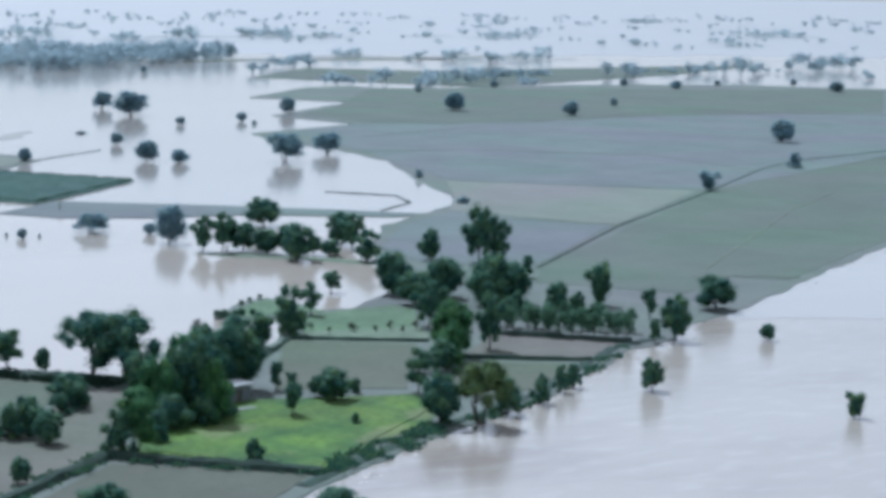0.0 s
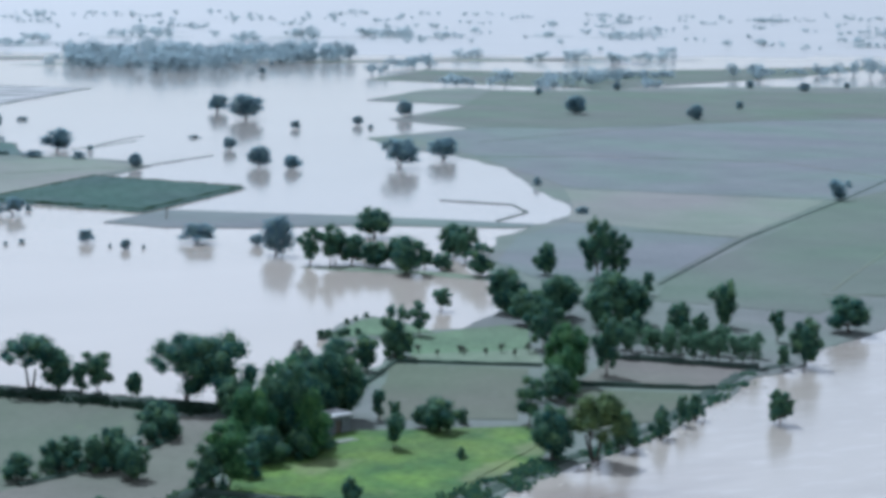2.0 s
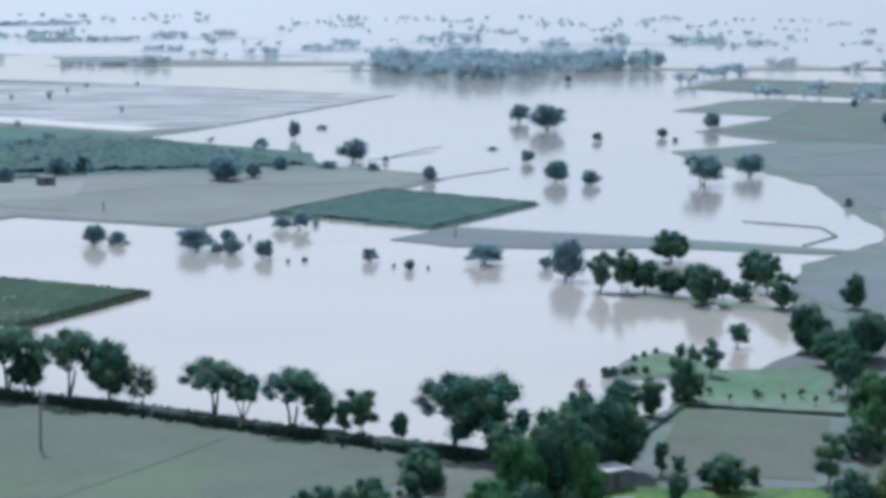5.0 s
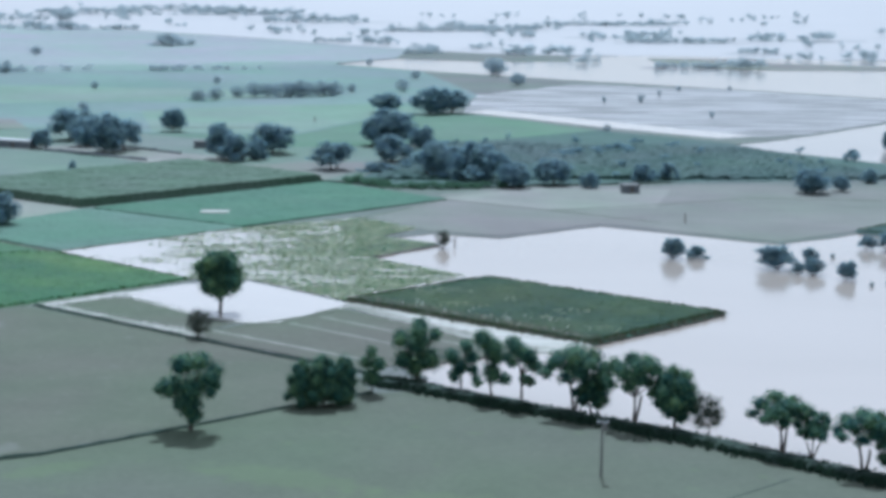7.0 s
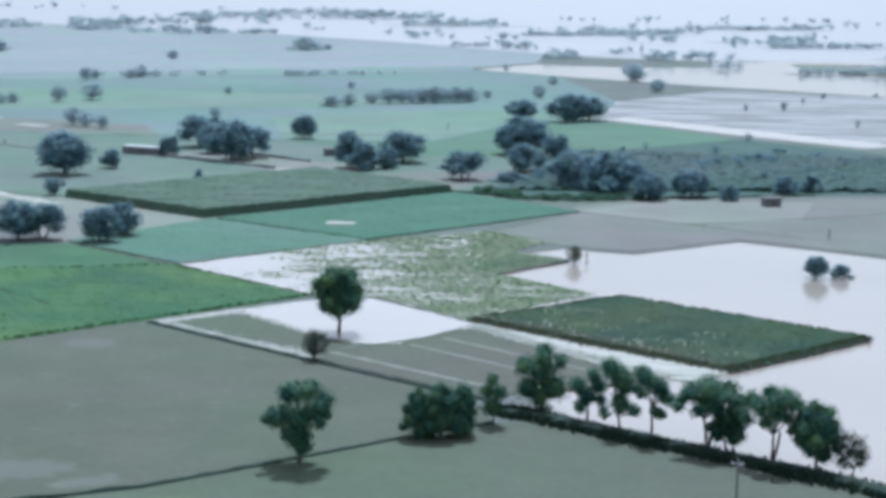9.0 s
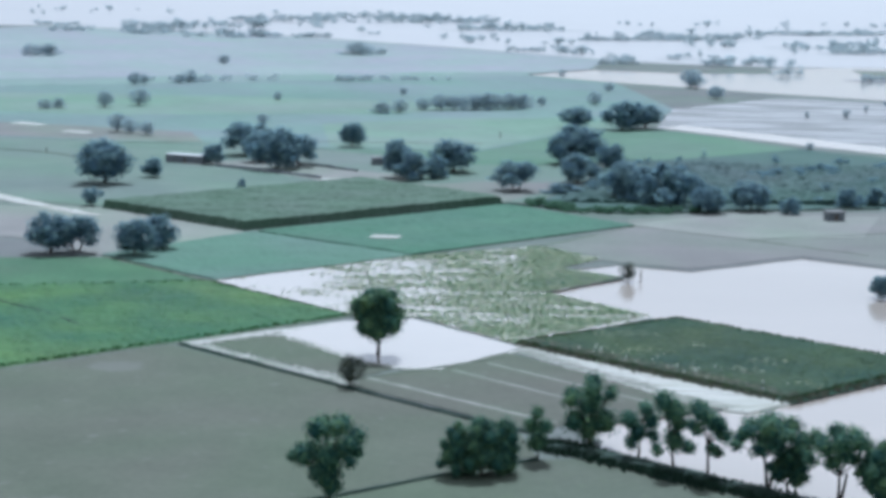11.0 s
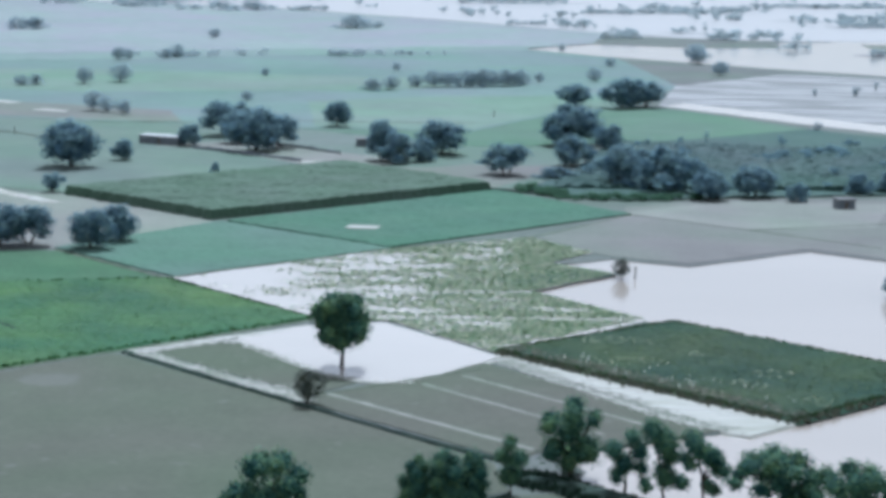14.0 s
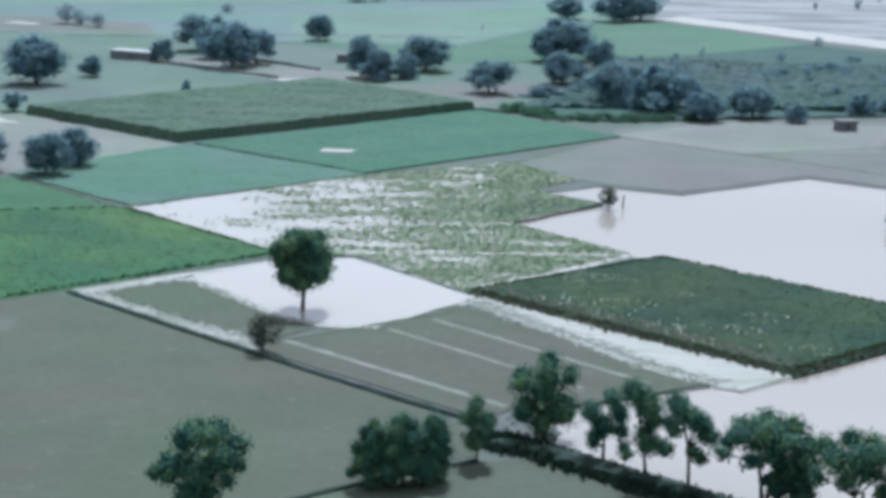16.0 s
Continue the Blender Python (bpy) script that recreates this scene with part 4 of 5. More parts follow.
ridge("field_bund", [(228, 633), (240, 640), (252, 650), (258, 655)], 0.8, 0.2, M_BANK, "drowned bund just above the flood", 0.0, 21)
ridge("field_bund", [(150, 570), (190, 566), (229, 575)], 0.8, 0.18, M_DYKE, "low bund between bare fields", 0.3, 19)

for i, line in enumerate((((367, 614), (420, 636), (491, 661), (579, 693), (649, 639)), ((339, 567), (376, 559), (424, 523), (424, 474)), ((267, 312), (361, 387), (403, 415)),
                          ((262, 309), (270, 305), (281, 298)), ((276, 405), (299, 381)), ((-90, 740), (-26, 758), (30, 763)))):
    ridge("field_bund", list(line), 0.7, 0.2, M_DYKE, "thin low bund dividing level fields", 0.3, 30 + i)

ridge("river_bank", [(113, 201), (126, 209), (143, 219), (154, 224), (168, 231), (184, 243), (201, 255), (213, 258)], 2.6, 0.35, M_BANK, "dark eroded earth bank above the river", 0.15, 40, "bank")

ridge("field_bund", [(-60, 441), (-51.7, 433.7), (-46.6, 428.9), (-36.5, 416)], 0.7, 0.2, M_BANK, "thin dark bund through a bright crop", 0.62, 44)
ridge("field_bund", [(-130, 716), (-105, 704), (-84, 684)], 0.8, 0.3, M_DYKE, "thin low bund dividing level fields", 0.3, 45)

ridge("yard_wall", [(-48, 674), (-34, 664), (-15, 648)], 0.6, 0.9, M_MUDWALL, "low crumbling mud wall round a farmyard", 0.3, 50, "wall")
ridge("yard_wall", [(-40, 694), (-22, 684), (-6, 668)], 0.6, 0.8, M_MUDWALL, "low crumbling mud wall round a farmyard", 0.3, 51, "wall")

# rough grass along the banks, weeds in the shallows, shrubs of the scrubland
rnd = random.Random(8)


def along(pts, count, spread, z):
    out = []
    for _ in range(count):
        i = rnd.randrange(len(pts) - 1)
        u = rnd.random()
        out.append((pts[i][0] + (pts[i + 1][0] - pts[i][0]) * u + rnd.gauss(0, spread), pts[i][1] + (pts[i + 1][1] - pts[i][1]) * u + rnd.gauss(0, spread), z))
    return out


tagged(tufts("crest_grass", along([(x - 0.6, y - 0.7) for x, y in HEDGE], 1500, 0.7, 0.75), 0.35, 0.22, M_BANKLEAF, 18), "short grass coloured for shade on the embankment crest", "grass")
tagged(tufts("bank_grass", along([(x - 1.7, y - 1.9) for x, y in HEDGE], 5200, 1.1, 0.4), 0.35, 0.6, M_BANKLEAF, 3), "rough grass coloured for shade along the embankment", "grass")
def clumped(spots, scale, cut):
    return [p for p in spots if noise.noise(Vector((p[0] * scale, p[1] * scale, 7))) > cut]


# pale flakes added for the sky reflection on water by the bank
tagged(pads("bank_reflection_flakes", clumped(along([(x + 1.2, y - 1.8) for x, y in BANK_NEAR[3:19]], 1100, 0.9, -0.07), 0.35, 0.05), 0.4, M_SHALLOW, 15), "pale flakes for bright reflecting water along the bank", "water")
tagged(tufts("bank_grass", clumped(along([(126, 208), (144, 218), (155, 223), (169, 230), (185, 242), (202, 254)], 1500, 0.9, 0.1), 0.3, 0.05), 0.45, 0.4, M_LEAF, 4), "rough dark grass on the eroded river bank", "grass")
tagged(tufts("bank_grass", clumped(along([(78, 208), (92, 219), (99, 224), (108, 214), (118, 205), (128, 211), (146, 221)], 2200, 1.0, 0.5), 0.3, -0.05), 0.4, 0.35, M_LEAF, 5), "overgrown hedge grass round a plot", "grass")
crop("plot_grass", [(104, 225.5), (118, 207), (149, 229), (137, 241)], 0.10, M_PLOT, "tufted green grass with trodden tan places", 0.7, 0.34, 0.8, 0.5, 12)
# silt left in uneven flakes along wet edges
tagged(pads("silt_flakes", along([(-15, 402.5), (-9, 407.5), (-2, 413)], 260, 0.7, 0.37) + along([(-2, 413), (6.8, 400.8), (13.3, 391.3), (19.5, 386.5), (26, 387)], 650, 0.55, 0.37)
            + along([(-14.5, 402), (1.4, 386), (13, 375)], 900, 0.8, 0.375), 0.42, M_SAND, 31, 0.03, 0.04), "pale flakes of wet silt along a flooded plot", "silt")
tagged(pads("silt_flakes", along([(38, 402.5), (46, 391), (53.4, 380.5), (60, 370.5), (67, 364)], 1100, 0.6, 0.385), 0.3, M_SAND, 32, 0.03, 0.04), "pale flakes of wet silt along a striped field", "silt")
tagged(pads("silt_flakes", along([(39, 403.5), (47, 392), (54.4, 381.5), (61, 371.5), (68, 364.6)], 900, 0.9, 0.385) + along([(-13, 401.5), (2.2, 386.5), (12.9, 376.6)], 420, 0.7, 0.39), 0.3, M_STRIPE, 33, 0.03, 0.04),
       "drying grey silt flakes along a field edge", "silt")
# open water lanes through the weeds
CHANNELS = (((40, 411), (63.5, 437), 1.5), ((26, 435), (62, 437), 1.0), ((8, 452), (50, 462), 0.9), ((-12, 470), (30, 488), 1.1))


def weedy(p):
    """Weeds grow in streaks and thin out towards the open water."""
    wob = 0.5 * noise.noise(Vector((p[0] * 0.3, p[1] * 0.3, 3)))
    for (ax, ay), (bx, by), w in CHANNELS:
        u = ((p[0] - ax) * (bx - ax) + (p[1] - ay) * (by - ay)) / ((bx - ax) ** 2 + (by - ay) ** 2)
        if 0 < u < 1 and abs((p[0] - ax) * (by - ay) - (p[1] - ay) * (bx - ax)) / math.dist((ax, ay), (bx, by)) < w + wob and rnd.random() < 0.9:
            return False
    clump = 0.7 * noise.noise(Vector((p[0] * 0.07, p[1] * 0.1, 2))) + 0.75 * noise.noise(Vector((p[0] * 0.09 + p[1] * 0.03, p[1] * 0.28, 5))) + 0.6 * noise.noise(Vector((p[0] * 0.9, p[1] * 0.5, 9)))
    return clump + rnd.gauss(0, 0.3) > 0.21 + 0.018 * (20 - p[0]) - 0.14 * math.exp(-((p[0] - 30) / 18) ** 2)


weed_spots = [p for p in strewn(WEEDS, 110000, 7, 0.36) if weedy(p)]
tagged(pads("marsh_weeds", weed_spots, 0.22, M_WEED, 8), "green marsh weeds growing through shallow water", "weeds")
tagged(tufts("marsh_weeds", weed_spots[1::14], 0.22, 0.22, M_WEED, 19), "upright green marsh weeds in shallow water", "weeds")
tagged(pads("weed_mats", [p for p in weed_spots[::8] if p[0] > 16 and noise.noise(Vector((p[0] * 0.06, p[1] * 0.22, 4))) > 0.02], 0.55, M_WEED, 29, 0.05, 0.08), "broad mats of green weed on shallow water", "weeds")
tagged(pads("marsh_straw", weed_spots[::2], 0.23, M_STRAW, 9), "pale dead straw among flooded weeds", "weeds")
tagged(tufts("dry_cane_edge", along([(38.5, 409), (58, 389), (77.5, 369.5), (105, 398)], 2600, 0.7, 0.35), 0.4, 0.4, M_DRYCANE, 14), "withered grey-brown cane along a field edge", "crop")
tagged(pads("cane_tops", strewn([(39.5, 409), (77.5, 370.5), (104, 398), (67, 434)], 5000, 16, 0.66), 0.3, M_CANELEAF, 16), "leafy tops of a low cane crop", "crop")
tagged(pads("dry_cane_edge", strewn([(39, 409), (77.5, 370), (80.5, 373), (42, 412)], 1100, 17, 0.68), 0.4, M_DRYCANE, 17), "withered grey-brown cane along a field edge", "crop")
tagged(pads("cane_tops", clumped(strewn([(40, 409), (77, 371), (92, 386), (56, 424)], 2600, 28, 0.78), 0.14, 0.25), 0.15, M_STRAW, 28, 0.1, 0.6), "yellowing tips among a low cane crop", "crop")
tagged(tufts("dry_stalks", strewn([(46, 405), (74, 375), (80, 380), (54, 409)], 44, 10, 0.72), 0.18, 0.45, M_STALK, 10), "pale dry stalks sticking out of a cane crop", "weeds")
SCRUB = [(50, 606), (61, 655), (71, 716), (120, 740), (170, 722), (184, 701), (216, 657), (200, 620), (134, 610), (92, 600)]
crop("scrub_growth", [(52, 604), (203, 619), (180, 700), (72, 712)], 0.7, M_SCRUB, "low blue-green scrub growth over rough ground", 1.4, 0.33, 1.3, 2.5, 13)
woods("scrub_bushes", strewn(SCRUB, 46, 11, 0.4), (1.8, 3.4), (2.4, 5.0), M_LEAFM, "scattered haze-tinted thorn bushes over rough ground", 11)

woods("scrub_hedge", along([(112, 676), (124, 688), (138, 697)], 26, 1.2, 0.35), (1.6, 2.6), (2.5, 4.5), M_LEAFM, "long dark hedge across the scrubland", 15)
woods("scrub_brush", along([(43, 602), (47, 594), (54, 586), (72, 586), (90, 590)], 60, 1.6, 0.3), (1.0, 2.2), (2.2, 5.0), M_LEAFS, "low green brush along the edge of scrubland", 12)

# ---- trees: embankment row and near fields ----
plant([(47, 340, 8.8, 6.9, "K"), (53, 333, 7.0, 4.8, "L"), (57, 328, 9.6, 5.2, "T"), (61, 324, 9.2, 5.0, "A"), (68, 319, 9.0, 9.0, "C"), (70, 318, 5.3, 4.9, "r"), (75, 312, 9.2, 8.2, "C"),
       (80, 308, 8.3, 6.3, "r"), (92, 297, 7.0, 7.9, "C"), (95, 293, 5.7, 4.6, "b"), (100, 286, 7.6, 7.8, "C"), (103, 283, 5.6, 4.4, "r"), (105, 280, 4.4, 2.6, "t"),
       (107, 278, 5.9, 3.7, "t"), (111, 275, 3.6, 2.2, "r")], "near", "on a grassy embankment", "trees on the embankment", 0.6)
plant([(40, 331, 6.8, 3.6, "N"), (30, 322, 6.6, 4.9, "k"), (32.8, 323, 7.2, 5.4, "k"), (35.3, 324, 6.8, 4.6, "k"), (15, 308, 10.3, 7.8, "F"), (107, 256, 3.7, 4.7, "u")], "near", "on a bund between bare fields", "field trees", 0.3)
plant([(15.8, 396, 10.9, 8.1, "o")], "near", "alone at a flooded plot", "field trees", 0.3)
plant([(84, 305, 5.5, 3.9, "r")], "bare", "on a grassy embankment", "trees on the embankment", 0.6)
plant([(13, 373, 4.8, 4.2, "r")], "bare", "beside a dark bund", "field trees", 0.3)
# big clump and shrubs by the river plot
plant([(116, 269, 9.5, 8.3, "C"), (119.5, 266, 9.9, 9.8, "d"), (119, 258, 5.6, 4.8, "r"), (115, 240, 9.6, 5.4, "r"), (118, 239, 11.2, 5.6, "P"), (128, 251, 9.6, 5.8, "r"), (132, 252.5, 8.8, 5.8, "r"),
       (101, 225, 5.6, 4.2, "u"), (145, 280, 5.4, 5.3, "r"), (150, 280, 5.3, 4.0, "v"), (135, 272, 6.0, 4.3, "r"),
       (122, 243.5, 8.2, 5.2, "v")], "near", "in a dense clump", "trees of the clump")
plant([(103, 225, 7.8, 4.9, "t"), (119, 236, 8.3, 5.3, "u"), (121.5, 248, 9.8, 5.6, "b"), (113, 239, 8.6, 5.3, "r")], "fresh", "in a dense clump", "trees of the clump")
plant([(108, 229.5, 4.0, 4.0, "u"), (112, 234.5, 4.6, 5.0, "u"), (117, 235, 4.2, 4.4, "u"), (121, 238.5, 4.4, 4.6, "u"), (123, 249, 4.6, 4.6, "u")], "near", "under the trees of a clump", "trees of the clump")
plant([(155.5, 306.8, 1.4, 1.5, "u"), (157, 307.2, 1.3, 1.7, "u"), (158.6, 306.6, 1.2, 1.5, "u"), (160.4, 307.4, 1.2, 1.6, "u"), (162.3, 306.8, 1.1, 1.4, "u"), (165, 316.4, 1.0, 1.0, "u"), (168, 319, 0.9, 1.0, "u"), (171, 321, 0.9, 1.1, "u")], "near", "on a grassy spit in the flood", "shore bushes")
plant([(130, 234, 4.6, 2.6, "t"), (136, 250, 4.0, 1.9, "t"), (137, 247, 2.9, 1.6, "t"), (139, 243, 3.2, 2.9, "r"), (140, 240, 4.7, 4.7, "r"), (135, 226, 1.6, 1.3, "u"), (113, 213, 3.3, 2.5, "u"),
       (145, 243, 2.2, 1.6, "u"), (159, 288, 7.9, 4.6, "K"), (171, 302, 5.6, 3.2, "N"), (159, 287, 4.2, 4.3, "u")], "near", "beside a village plot", "village trees")
plant([(107, 255, 3.9, 4.7, "u"), (95, 234, 4.3, 3.6, "r"), (94, 239, 5.1, 4.4, "u"), (92, 239, 4.4, 3.6, "u"), (85, 217, 3.2, 2.3, "r"), (89, 203, 2.8, 5.7, "u"), (111, 190, 2.7, 6.3, "u"),
       (83, 239, 3.3, 3.9, "u"), (88, 241, 4.0, 4.0, "u"), (91, 243, 3.7, 4.0, "u"), (97, 245, 3.8, 3.4, "u"), (106, 252, 4.6, 5.0, "u"), (103, 249, 2.8, 2.8, "u")],
      "near", "in a field hedge", "hedge bushes")
plant([(148, 299, 1.8, 2.4, "u")], "bare", "in the flood off a grassy spit", "drowned trees", 0.0)
# village
plant([(226, 350, 6.5, 4.4, "r"), (233, 342, 11.6, 6.2, "P"), (237, 341, 9.0, 4.6, "P"), (196, 315, 8.1, 6.3, "r"), (193, 303, 6.1, 6.1, "r"), (213, 323, 4.3, 5.4, "u"), (183, 283, 7.8, 5.0, "P"), (205, 297, 9.2, 7.2, "r"),
       (211, 298, 7.2, 6.2, "r"), (231, 322, 4.2, 2.2, "t"), (181, 262, 8.8, 4.0, "P"), (164, 250, 5.1, 5.1, "u"), (153, 239, 6.4, 3.4, "N"), (145, 221, 6.8, 5.0, "r"), (157, 223, 4.8, 4.3, "u"),
       (165, 226, 4.0, 2.7, "u"), (172, 231, 3.8, 2.1, "u")], "near", "in a village grove", "village trees")
plant([(203, 308, 7.0, 6.0, "r"), (199, 305, 8.0, 5.5, "r"), (176, 233, 3.3, 2.5, "u"), (198, 290, 7.5, 5.0, "t"), (217, 312, 6.0, 5.5, "u"), (222, 322, 5.0, 5.0, "u")], "near", "in a village grove", "village trees")
plant([(173, 260, 8.8, 6.2, "r"), (168, 254, 6.5, 5.4, "u")], "fresh", "lit green beside a bare plot", "village trees")
plant([(150, 219, 8.3, 7.0, "b")], "yellow", "leaning over the river bank", "village trees")
plant([(212, 286, 5.4, 4.0, "r"), (223, 289, 7.7, 4.7, "v"), (240, 276, 6.2, 6.8, "r"), (223, 274, 5.2, 2.8, "t"), (209, 255, 3.7, 1.9, "t"), (214, 256, 7.3, 4.9, "r"), (205, 288, 4.0, 3.0, "u"), (214, 283, 4.0, 3.0, "u")],
      "near", "near the river bank", "riverside trees")
for k in range(15):
    u = k / 14
    plant([(191 + 14 * u + 0.5 * math.sin(k * 5), 274 - 16 * u + 0.5 * math.cos(k * 3), 4.4 + 0.6 * math.sin(k * 2.3), 2.4 + 0.3 * math.cos(k), "s")], "sapling", "in a planted row on a bund", "sapling row")
for k in range(12):
    u = k / 11
    plant([(195 + 16 * u + 0.7 * math.sin(k * 4), 279 - 15 * u + 0.7 * math.cos(k * 7), 4.2 + 0.8 * math.sin(k * 1.7), 2.7 + 0.4 * math.cos(k * 2), "s")], "sapling", "in a planted row on a bund", "sapling row")
plant([(185, 226, 4.8, 3.3, "r"), (228, 249, 2.9, 2.5, "r"), (199, 199, 3.6, 2.6, "v")], "near", "in the brown river", "drowned trees", 0.0)

plant([(164 + 2.1 * k + 1.6 * math.sin(k * 4), 288 - 1.2 * k + 2.0 * math.cos(k * 2.6), 1.1 + 0.9 * math.sin(k * 3) ** 2, 0.7 + 0.7 * math.cos(k * 1.9) ** 2, "s") for k in range(11)], "bare", "on a pale sandy yard", "yard bushes", 0.3)

# trees standing in the flood
plant([(190, 382, 7.4, 4.6, "P"), (193, 379, 8.3, 3.8, "N"), (198, 379, 6.0, 6.0, "r"), (201, 374, 5.2, 6.0, "r"), (221, 413, 6.6, 7.5, "r"), (202, 363, 7.6, 7.2, "r"), (209, 368, 3.8, 3.2, "t"), (211, 365, 3.5, 4.4, "r"),
       (222, 379, 7.1, 6.1, "r"), (220, 371, 7.5, 4.5, "L"), (214, 355, 6.5, 5.0, "K"), (187, 323, 4.0, 3.4, "t"), (205, 371, 6.4, 5.2, "r"), (195, 381, 6.8, 4.5, "t")], "near", "in a row in the flood", "drowned trees", 0.0)
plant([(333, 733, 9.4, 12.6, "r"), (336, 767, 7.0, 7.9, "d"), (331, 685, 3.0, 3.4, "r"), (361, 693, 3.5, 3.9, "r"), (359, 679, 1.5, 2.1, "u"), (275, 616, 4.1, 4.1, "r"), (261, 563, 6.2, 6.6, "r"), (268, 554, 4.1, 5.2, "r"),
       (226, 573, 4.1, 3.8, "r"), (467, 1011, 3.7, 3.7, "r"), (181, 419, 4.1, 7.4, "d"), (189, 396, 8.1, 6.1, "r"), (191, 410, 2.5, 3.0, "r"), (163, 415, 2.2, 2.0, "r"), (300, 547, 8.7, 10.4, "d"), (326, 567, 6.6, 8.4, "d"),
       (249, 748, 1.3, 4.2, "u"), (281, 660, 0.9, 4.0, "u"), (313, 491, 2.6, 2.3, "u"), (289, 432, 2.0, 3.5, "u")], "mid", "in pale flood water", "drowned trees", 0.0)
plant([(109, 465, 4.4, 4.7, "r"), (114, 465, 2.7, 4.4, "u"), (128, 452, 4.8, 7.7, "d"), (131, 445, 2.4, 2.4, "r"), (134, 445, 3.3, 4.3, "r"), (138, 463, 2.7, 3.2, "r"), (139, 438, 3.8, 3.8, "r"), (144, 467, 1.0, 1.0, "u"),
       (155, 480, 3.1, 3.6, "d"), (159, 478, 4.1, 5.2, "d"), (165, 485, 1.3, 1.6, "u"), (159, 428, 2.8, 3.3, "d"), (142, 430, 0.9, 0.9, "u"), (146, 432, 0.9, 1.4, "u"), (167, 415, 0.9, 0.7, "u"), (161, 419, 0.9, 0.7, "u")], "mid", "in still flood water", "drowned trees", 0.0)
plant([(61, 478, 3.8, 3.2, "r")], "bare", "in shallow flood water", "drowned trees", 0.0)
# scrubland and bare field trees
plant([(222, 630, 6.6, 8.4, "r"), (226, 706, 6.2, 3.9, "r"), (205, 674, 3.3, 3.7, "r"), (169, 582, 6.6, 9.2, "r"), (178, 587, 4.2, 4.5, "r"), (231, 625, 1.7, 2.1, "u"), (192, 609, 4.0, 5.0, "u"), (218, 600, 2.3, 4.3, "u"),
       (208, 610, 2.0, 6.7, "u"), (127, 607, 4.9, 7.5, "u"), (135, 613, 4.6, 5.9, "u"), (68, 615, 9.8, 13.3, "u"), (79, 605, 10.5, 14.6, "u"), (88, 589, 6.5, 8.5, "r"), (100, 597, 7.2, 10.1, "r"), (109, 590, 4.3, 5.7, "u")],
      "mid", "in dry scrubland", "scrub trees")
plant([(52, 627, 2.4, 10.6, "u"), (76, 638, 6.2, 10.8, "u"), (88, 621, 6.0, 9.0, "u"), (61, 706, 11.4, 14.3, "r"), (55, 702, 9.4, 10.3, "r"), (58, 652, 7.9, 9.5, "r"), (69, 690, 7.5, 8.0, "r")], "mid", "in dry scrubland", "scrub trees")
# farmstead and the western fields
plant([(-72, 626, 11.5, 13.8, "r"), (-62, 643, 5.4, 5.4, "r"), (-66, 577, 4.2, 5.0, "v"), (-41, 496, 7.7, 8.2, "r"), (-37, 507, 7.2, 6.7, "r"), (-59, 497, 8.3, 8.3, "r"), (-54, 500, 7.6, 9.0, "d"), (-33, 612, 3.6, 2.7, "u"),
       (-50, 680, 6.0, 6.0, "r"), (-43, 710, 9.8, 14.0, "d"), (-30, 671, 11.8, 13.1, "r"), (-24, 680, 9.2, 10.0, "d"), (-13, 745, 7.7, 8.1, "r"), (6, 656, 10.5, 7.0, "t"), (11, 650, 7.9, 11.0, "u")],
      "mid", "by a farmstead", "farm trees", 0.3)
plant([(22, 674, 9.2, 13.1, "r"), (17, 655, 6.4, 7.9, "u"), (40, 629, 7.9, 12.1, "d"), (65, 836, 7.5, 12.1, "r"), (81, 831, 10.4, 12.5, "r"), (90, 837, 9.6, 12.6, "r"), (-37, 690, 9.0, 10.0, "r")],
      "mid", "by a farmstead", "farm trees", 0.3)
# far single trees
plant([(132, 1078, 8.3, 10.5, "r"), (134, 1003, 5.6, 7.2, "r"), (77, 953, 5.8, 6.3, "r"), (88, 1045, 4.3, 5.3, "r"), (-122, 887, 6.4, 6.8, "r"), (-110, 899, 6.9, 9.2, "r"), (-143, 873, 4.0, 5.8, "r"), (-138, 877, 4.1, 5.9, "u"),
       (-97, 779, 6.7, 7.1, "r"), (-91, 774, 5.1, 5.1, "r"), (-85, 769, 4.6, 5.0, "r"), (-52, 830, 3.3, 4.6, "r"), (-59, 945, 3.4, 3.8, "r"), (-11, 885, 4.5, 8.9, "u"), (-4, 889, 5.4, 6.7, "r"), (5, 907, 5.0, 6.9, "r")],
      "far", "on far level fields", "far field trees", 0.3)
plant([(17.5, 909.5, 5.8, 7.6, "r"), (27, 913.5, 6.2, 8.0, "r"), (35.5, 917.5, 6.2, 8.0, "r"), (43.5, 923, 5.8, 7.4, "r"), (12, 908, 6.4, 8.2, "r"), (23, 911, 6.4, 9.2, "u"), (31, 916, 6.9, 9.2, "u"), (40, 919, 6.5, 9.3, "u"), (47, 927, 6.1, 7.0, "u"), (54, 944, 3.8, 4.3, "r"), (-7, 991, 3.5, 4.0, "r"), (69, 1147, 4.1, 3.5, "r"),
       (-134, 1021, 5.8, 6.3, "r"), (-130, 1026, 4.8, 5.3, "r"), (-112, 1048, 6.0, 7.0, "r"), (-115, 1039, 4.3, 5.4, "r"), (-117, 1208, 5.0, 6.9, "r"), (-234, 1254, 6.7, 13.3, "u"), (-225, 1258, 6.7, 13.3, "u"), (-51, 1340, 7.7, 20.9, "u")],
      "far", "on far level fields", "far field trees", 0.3)
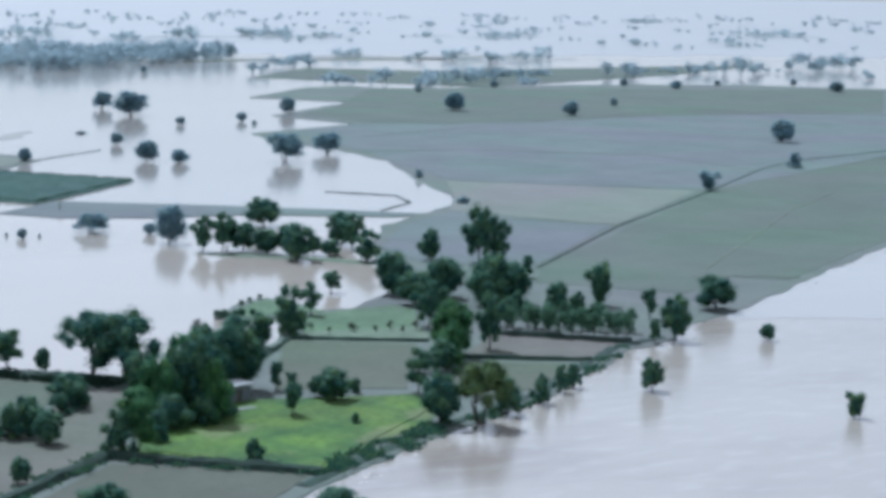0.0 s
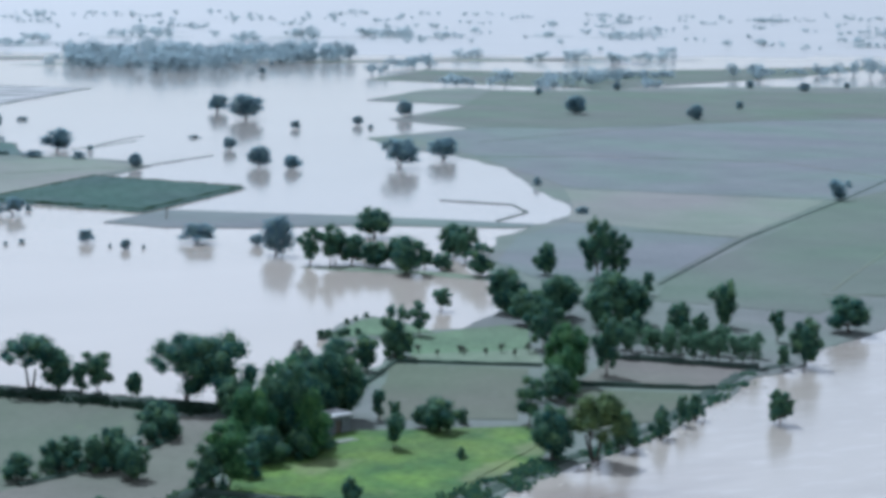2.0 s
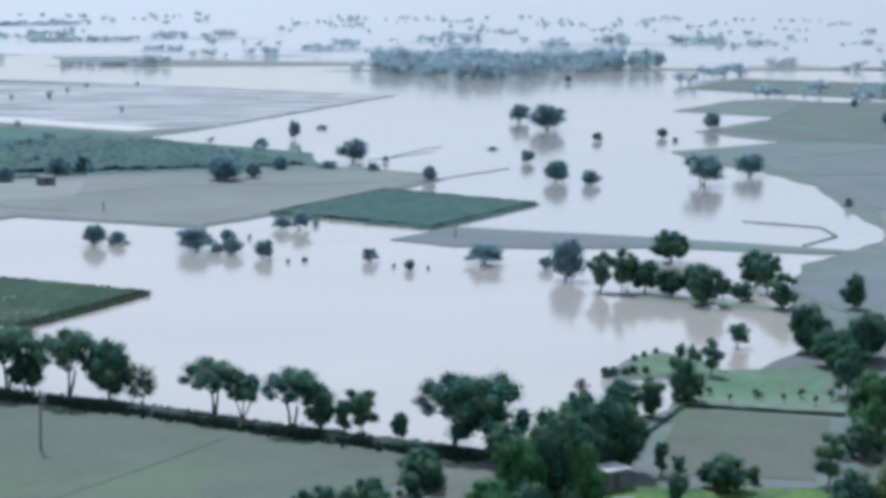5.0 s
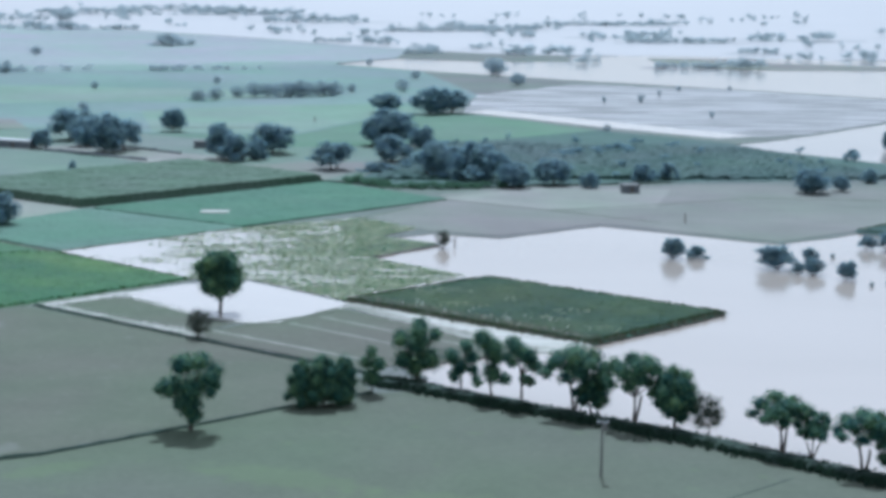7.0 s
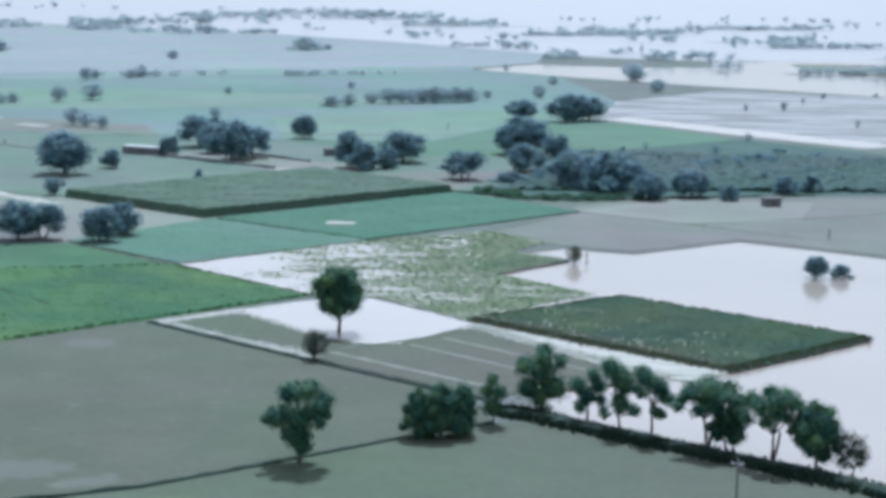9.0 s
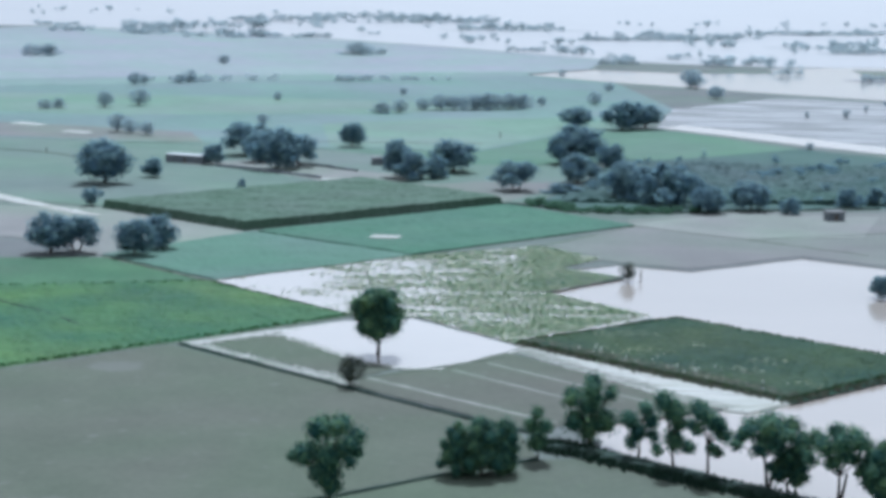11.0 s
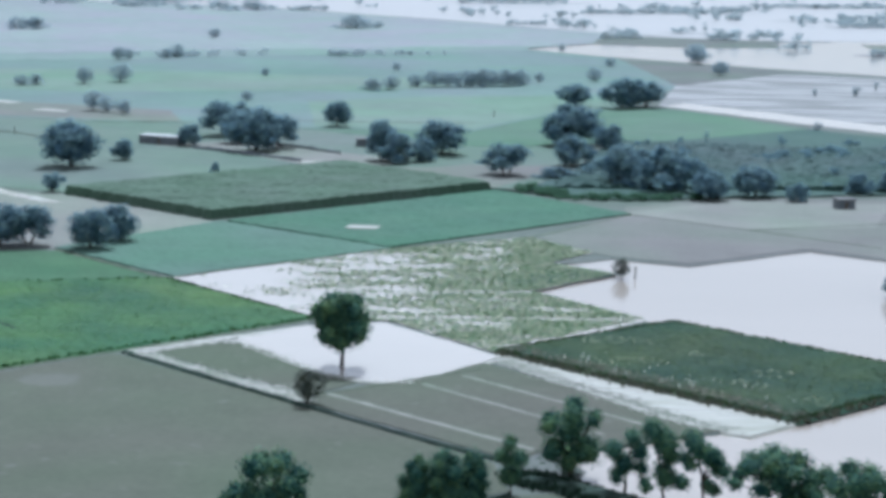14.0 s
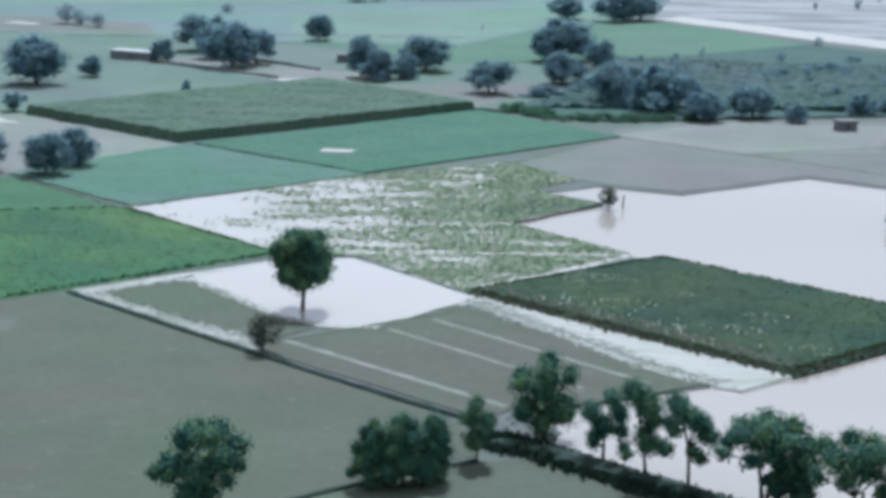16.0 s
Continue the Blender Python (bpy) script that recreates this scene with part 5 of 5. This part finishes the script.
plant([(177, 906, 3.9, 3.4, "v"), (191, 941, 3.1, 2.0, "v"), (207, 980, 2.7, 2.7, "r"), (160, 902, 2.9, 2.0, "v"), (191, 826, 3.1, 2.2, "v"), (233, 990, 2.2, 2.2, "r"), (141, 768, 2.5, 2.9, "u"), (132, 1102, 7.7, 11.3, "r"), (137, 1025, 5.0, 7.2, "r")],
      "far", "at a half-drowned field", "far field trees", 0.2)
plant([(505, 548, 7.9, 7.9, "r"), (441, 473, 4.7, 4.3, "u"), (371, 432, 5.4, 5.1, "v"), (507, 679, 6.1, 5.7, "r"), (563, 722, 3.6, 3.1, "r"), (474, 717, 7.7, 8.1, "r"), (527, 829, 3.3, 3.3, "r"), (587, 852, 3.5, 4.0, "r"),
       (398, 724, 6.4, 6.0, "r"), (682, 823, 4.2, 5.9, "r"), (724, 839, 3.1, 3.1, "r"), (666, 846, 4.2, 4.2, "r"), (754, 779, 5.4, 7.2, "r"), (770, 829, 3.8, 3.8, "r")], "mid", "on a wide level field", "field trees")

# ---- far woods over the flooded plain ----
sheet("water", ragged([(-3000, 1500), (-600, 1330), (330, 1290), (700, 1190), (1300, 1080), (3000, 1000), (7000, 1000), (7000, 7000), (-6000, 7000), (-6000, 1500)], 30, 25, 5), 0.02, M_RUFFLED, "wind-ruffled pale flood water in the distance", "water")
woods("far_wood", strewn([(386, 1085), (397, 1030), (442, 1037), (505, 1086), (585, 1130), (616, 1205), (527, 1215), (468, 1220), (420, 1200)], 230, 21, 0.1), (7, 13), (8, 15), M_LEAFT, "haze-blue wood standing in the far flood", 21)
# groves: first and last tree (x, y) and height; banks of mud carry the long ones
SHORE_GROVES = ((520, 992, 533, 990, 6.8), (568, 1055, 600, 1051, 9), (511, 891, 533, 887, 9.5), (548, 884, 590, 878, 9.5), (607, 902, 628, 898, 10), (611, 871, 629, 868, 7), (718, 931, 736, 927, 9), (773, 963, 783, 961, 4),
                (787, 961, 797, 959, 4), (794, 947, 810, 945, 9.5), (806, 927, 831, 923, 10.5), (856, 950, 866, 948, 7), (891, 963, 907, 961, 12), (926, 978, 962, 973, 12), (866, 876, 875, 874, 7), (640, 940, 690, 950, 5))
FLOOD_GROVES = ((614, 1585, 645, 1586, 6.9), (663, 1474, 674, 1474, 7.5), (706, 1485, 732, 1486, 9), (771, 1487, 820, 1487, 9.5), (834, 1476, 857, 1477, 5.6), (950, 1502, 968, 1502, 6.9), (1004, 1479, 1049, 1479, 7), (783, 1118, 813, 1115, 7.6),
                (729, 1124, 749, 1121, 8.2), (735, 1087, 754, 1084, 9), (673, 1167, 695, 1165, 6.7), (704, 1126, 719, 1125, 6.6), (1328, 1483, 1384, 1484, 9), (1500, 1907, 1561, 1915, 5.4), (1177, 1373, 1209, 1372, 6), (1120, 1290, 1150, 1286, 5))
NORTH_GROVES = ((561, 1487, 609, 1497, 8), (630, 1414, 648, 1417, 7.4), (461, 1390, 478, 1393, 8.5), (428, 1353, 447, 1356, 7.5), (377, 1286, 390, 1289, 7), (378, 1118, 388, 1120, 6.9), (407, 1555, 431, 1561, 10), (366, 1545, 394, 1552, 7.7),
                (316, 1347, 343, 1352, 5), (229, 1171, 266, 1176, 4.5), (268, 1176, 290, 1180, 7.5), (154, 1280, 201, 1292, 9), (276, 1561, 315, 1571, 7.7), (240, 1552, 254, 1555, 6.7), (262, 1475, 345, 1501, 5), (103, 1321, 117, 1324, 5.6), (143, 1358, 152, 1360, 4.3))
PLAIN_GROVES = ((-165, 1536, -121, 1552, 7.4), (-113, 1555, -86, 1566, 4.5), (-247, 1629, -217, 1645, 7.7), (-193, 1541, -173, 1551, 6), (41, 1420, 66, 1430, 4), (75, 1396, 98, 1404, 7), (94, 1275, 118, 1284, 5.2), (-197, 1862, -112, 1903, 7.5),
                (-71, 1908, 38, 1960, 8), (2, 1757, 94, 1804, 7), (96, 1607, 221, 1664, 4.5), (242, 1787, 361, 1828, 4.5), (167, 1701, 234, 1723, 4), (143, 1694, 162, 1700, 6.3), (-333, 1703, -301, 1720, 4), (-56, 1329, -36, 1336, 6.4), (-136, 1990, -18, 2040, 7), (-254, 1640, -205, 1660, 9), (-225, 1690, -150, 1720, 10), (-240, 1575, -205, 1580, 6), (-300, 1600, -270, 1612, 6))
rnd = random.Random(77)


def grove(rows, depth):
    """Trees standing unevenly between the two ends of each row, with their heights."""
    out = []
    for ax, ay, bx, by, h in rows:
        n = max(2, int(math.hypot(bx - ax, by - ay) / (0.45 * h)))
        for k in range(n):
            u = (k + rnd.uniform(0.1, 0.9)) / n
            out.append((ax + (bx - ax) * u, ay + (by - ay) * u + rnd.gauss(0, depth * h), 0.1, h * rnd.choice((0.6, 0.8, 0.9, 1.0, 1.05))))
    return out


woods("far_trees", grove(SHORE_GROVES, 0.7), None, None, M_LEAFT, "haze-blue groves along the far shore", 22)
woods("far_trees", grove(FLOOD_GROVES, 0.8), None, None, M_LEAFP, "pale haze-coloured groves standing in the far flood", 23)
woods("far_trees", grove(NORTH_GROVES, 0.8), None, None, M_LEAFP, "pale haze-coloured groves on low banks in the flood", 24)
woods("far_trees", grove(PLAIN_GROVES, 0.8), None, None, M_LEAFP, "pale haze-blue tree belts at the plain's edge", 27)
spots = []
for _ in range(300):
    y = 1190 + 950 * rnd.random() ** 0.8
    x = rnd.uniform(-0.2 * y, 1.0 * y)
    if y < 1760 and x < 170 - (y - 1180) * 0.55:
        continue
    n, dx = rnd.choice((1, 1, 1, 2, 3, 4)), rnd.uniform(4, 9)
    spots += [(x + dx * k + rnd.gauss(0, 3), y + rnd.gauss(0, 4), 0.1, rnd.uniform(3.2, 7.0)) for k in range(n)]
woods("far_trees", spots, None, None, M_LEAFP, "small haze-blue trees strewn over the flooded plain", 25)
vs, fs = [], []
for ax, ay, bx, by, h in FLOOD_GROVES + NORTH_GROVES + PLAIN_GROVES[7:15]:
    n, w = 9, rnd.uniform(0.8, 2.0) * h
    ring = [(u, math.sin(math.pi * min(max(u, 0.02), 0.98)) ** 0.5 * rnd.uniform(0.4, 1.0)) for u in (k / (n - 1) for k in range(n))]
    k = len(vs)
    px, qx = ax - 2 * h, (bx - ax) + 5 * h
    vs += [(px + qx * u, ay + (by - ay) * u - w * q, 0.14) for u, q in ring] + [(px + qx * u, ay + (by - ay) * u + w * q, 0.14) for u, q in reversed(ring)]
    fs.append(tuple(range(k, k + 2 * n)))
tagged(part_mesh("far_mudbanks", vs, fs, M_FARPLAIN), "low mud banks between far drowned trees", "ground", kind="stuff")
woods("far_hedgerow", along([(-127, 1042), (-103, 1066), (-45, 1082), (0, 1100)], 46, 4, 0.3), (1.8, 3.8), (3, 7), M_LEAFP, "low far hedgerow across green fields", 26)


# ---- buildings, poles and posts ----
def house(name, x, y, turn, size, wall_mat, roof_mat, label, eave=0.4, doors=1):
    """A low mud house: four thick walls with a door opening, and a flat overhanging roof."""
    root = tagged(new(name), label, "house")
    root.matrix_basis = pose(x, y, 0.25, 0, 0, turn)
    lx, ly, h = size
    t = 0.35
    vs, fs = [], []
    gap = 1.0
    side = (lx - gap) / 2
    box(vs, fs, (-(gap + side) / 2, -ly / 2 + t / 2, h / 2), (side, t, h))
    box(vs, fs, ((gap + side) / 2, -ly / 2 + t / 2, h / 2), (side, t, h))
    box(vs, fs, (0, -ly / 2 + t / 2, h - 0.25), (gap, t, 0.5))
    box(vs, fs, (0, ly / 2 - t / 2, h / 2), (lx, t, h))
    for s in (-1, 1):
        box(vs, fs, (s * (lx / 2 - t / 2), 0, h / 2), (t, ly - 2 * t, h))
    wall = part_mesh("wall", vs, fs, wall_mat, root)
    vs, fs = [], []
    box(vs, fs, (0, 0, h + 0.14), (lx + 2 * eave, ly + 2 * eave, 0.26), 0, 0.97)
    part_mesh("roof", vs, fs, roof_mat, root)
    vs, fs = [], []
    box(vs, fs, (0, -ly / 2 + t * 0.7, (h - 0.5) / 2), (gap - 0.06, 0.06, h - 0.54))
    part_mesh("door", vs, fs, M_WOOD, wall)
    return root


house("hut", 118.5, 580, 12, (4.2, 3.4, 2.1), M_MUDWALL, M_THATCH, "small brown mud hut with a thatched roof in a bare field")
house("farmhouse", -58, 684, -22, (13, 4.5, 2.2), M_MUDWALL, M_LIME, "long low mud farmhouse with a pale limewashed roof", 0.3)
house("farmhouse", 2, 690, 8, (10, 4, 2.0), M_MUDWALL, M_THATCH, "brown mud farm shed under trees", 0.3)
land("field", [(121.5, 240.6), (127.5, 241.6), (128.2, 240.4), (122.5, 239.6)], 0.42, M_PALE, "pale swept earth before a hut")
house("hut", 127.2, 246.2, 14, (3.8, 2.8, 2.3), M_MUDWALL, M_LIME, "small hut with a pale roof under dark trees")

vs, fs = [], []
pole = tagged(new("utility_pole"), "slim grey concrete utility pole in a fallow field", "pole")
pole.matrix_basis = pose(66.4, 284, 0.3)
tube(vs, fs, [(0, 0, -0.5), (0, 0, 4), (0, 0, 7.6)], (0.17, 0.14, 0.11), 8)
part_mesh("shaft", vs, fs, M_CONCRETE, pole)
vs, fs = [], []
box(vs, fs, (0, 0, 6.9), (1.5, 0.12, 0.12))
crossarm = part_mesh("crossarm", vs, fs, M_ZINC, pole)
vs, fs = [], []
box(vs, fs, (0.25, -0.25, 6.35), (0.75, 0.45, 0.8), 0, 0.94)
part_mesh("transformer_box", vs, fs, M_CONCRETE, pole)
for s in (-0.65, 0.0, 0.65):
    vs, fs = [], []
    tube(vs, fs, [(s, 0, 6.96), (s, 0, 7.1), (s, 0, 7.2)], (0.05, 0.07, 0.03), 6)
    part_mesh("insulator", vs, fs, M_LIME, crossarm)

for x, y, h in ((122, 520, 2.4), (189.5, 458, 2.6), (36, 787, 2.2), (-105, 703, 1.9), (63.5, 479, 2.0), (232, 585, 2.0)):
    vs, fs = [], []
    post = tagged(new("post"), "dark weathered wooden post standing in a field", "post", "field posts")
    post.matrix_basis = pose(x, y, 0.2)
    tube(vs, fs, [(0, 0, -0.4), (0.03, 0, h * 0.6), (0.0, 0.04, h)], (0.16, 0.14, 0.11), 6)
    part_mesh("shaft", vs, fs, M_WOOD, post)
    vs, fs = [], []
    tube(vs, fs, [(0.0, 0, h * 0.7), (0.25, 0.05, h * 0.95), (0.3, 0.1, h * 1.05)], (0.07, 0.05, 0.03), 5)
    part_mesh("stub_branch", vs, fs, M_WOOD, post)
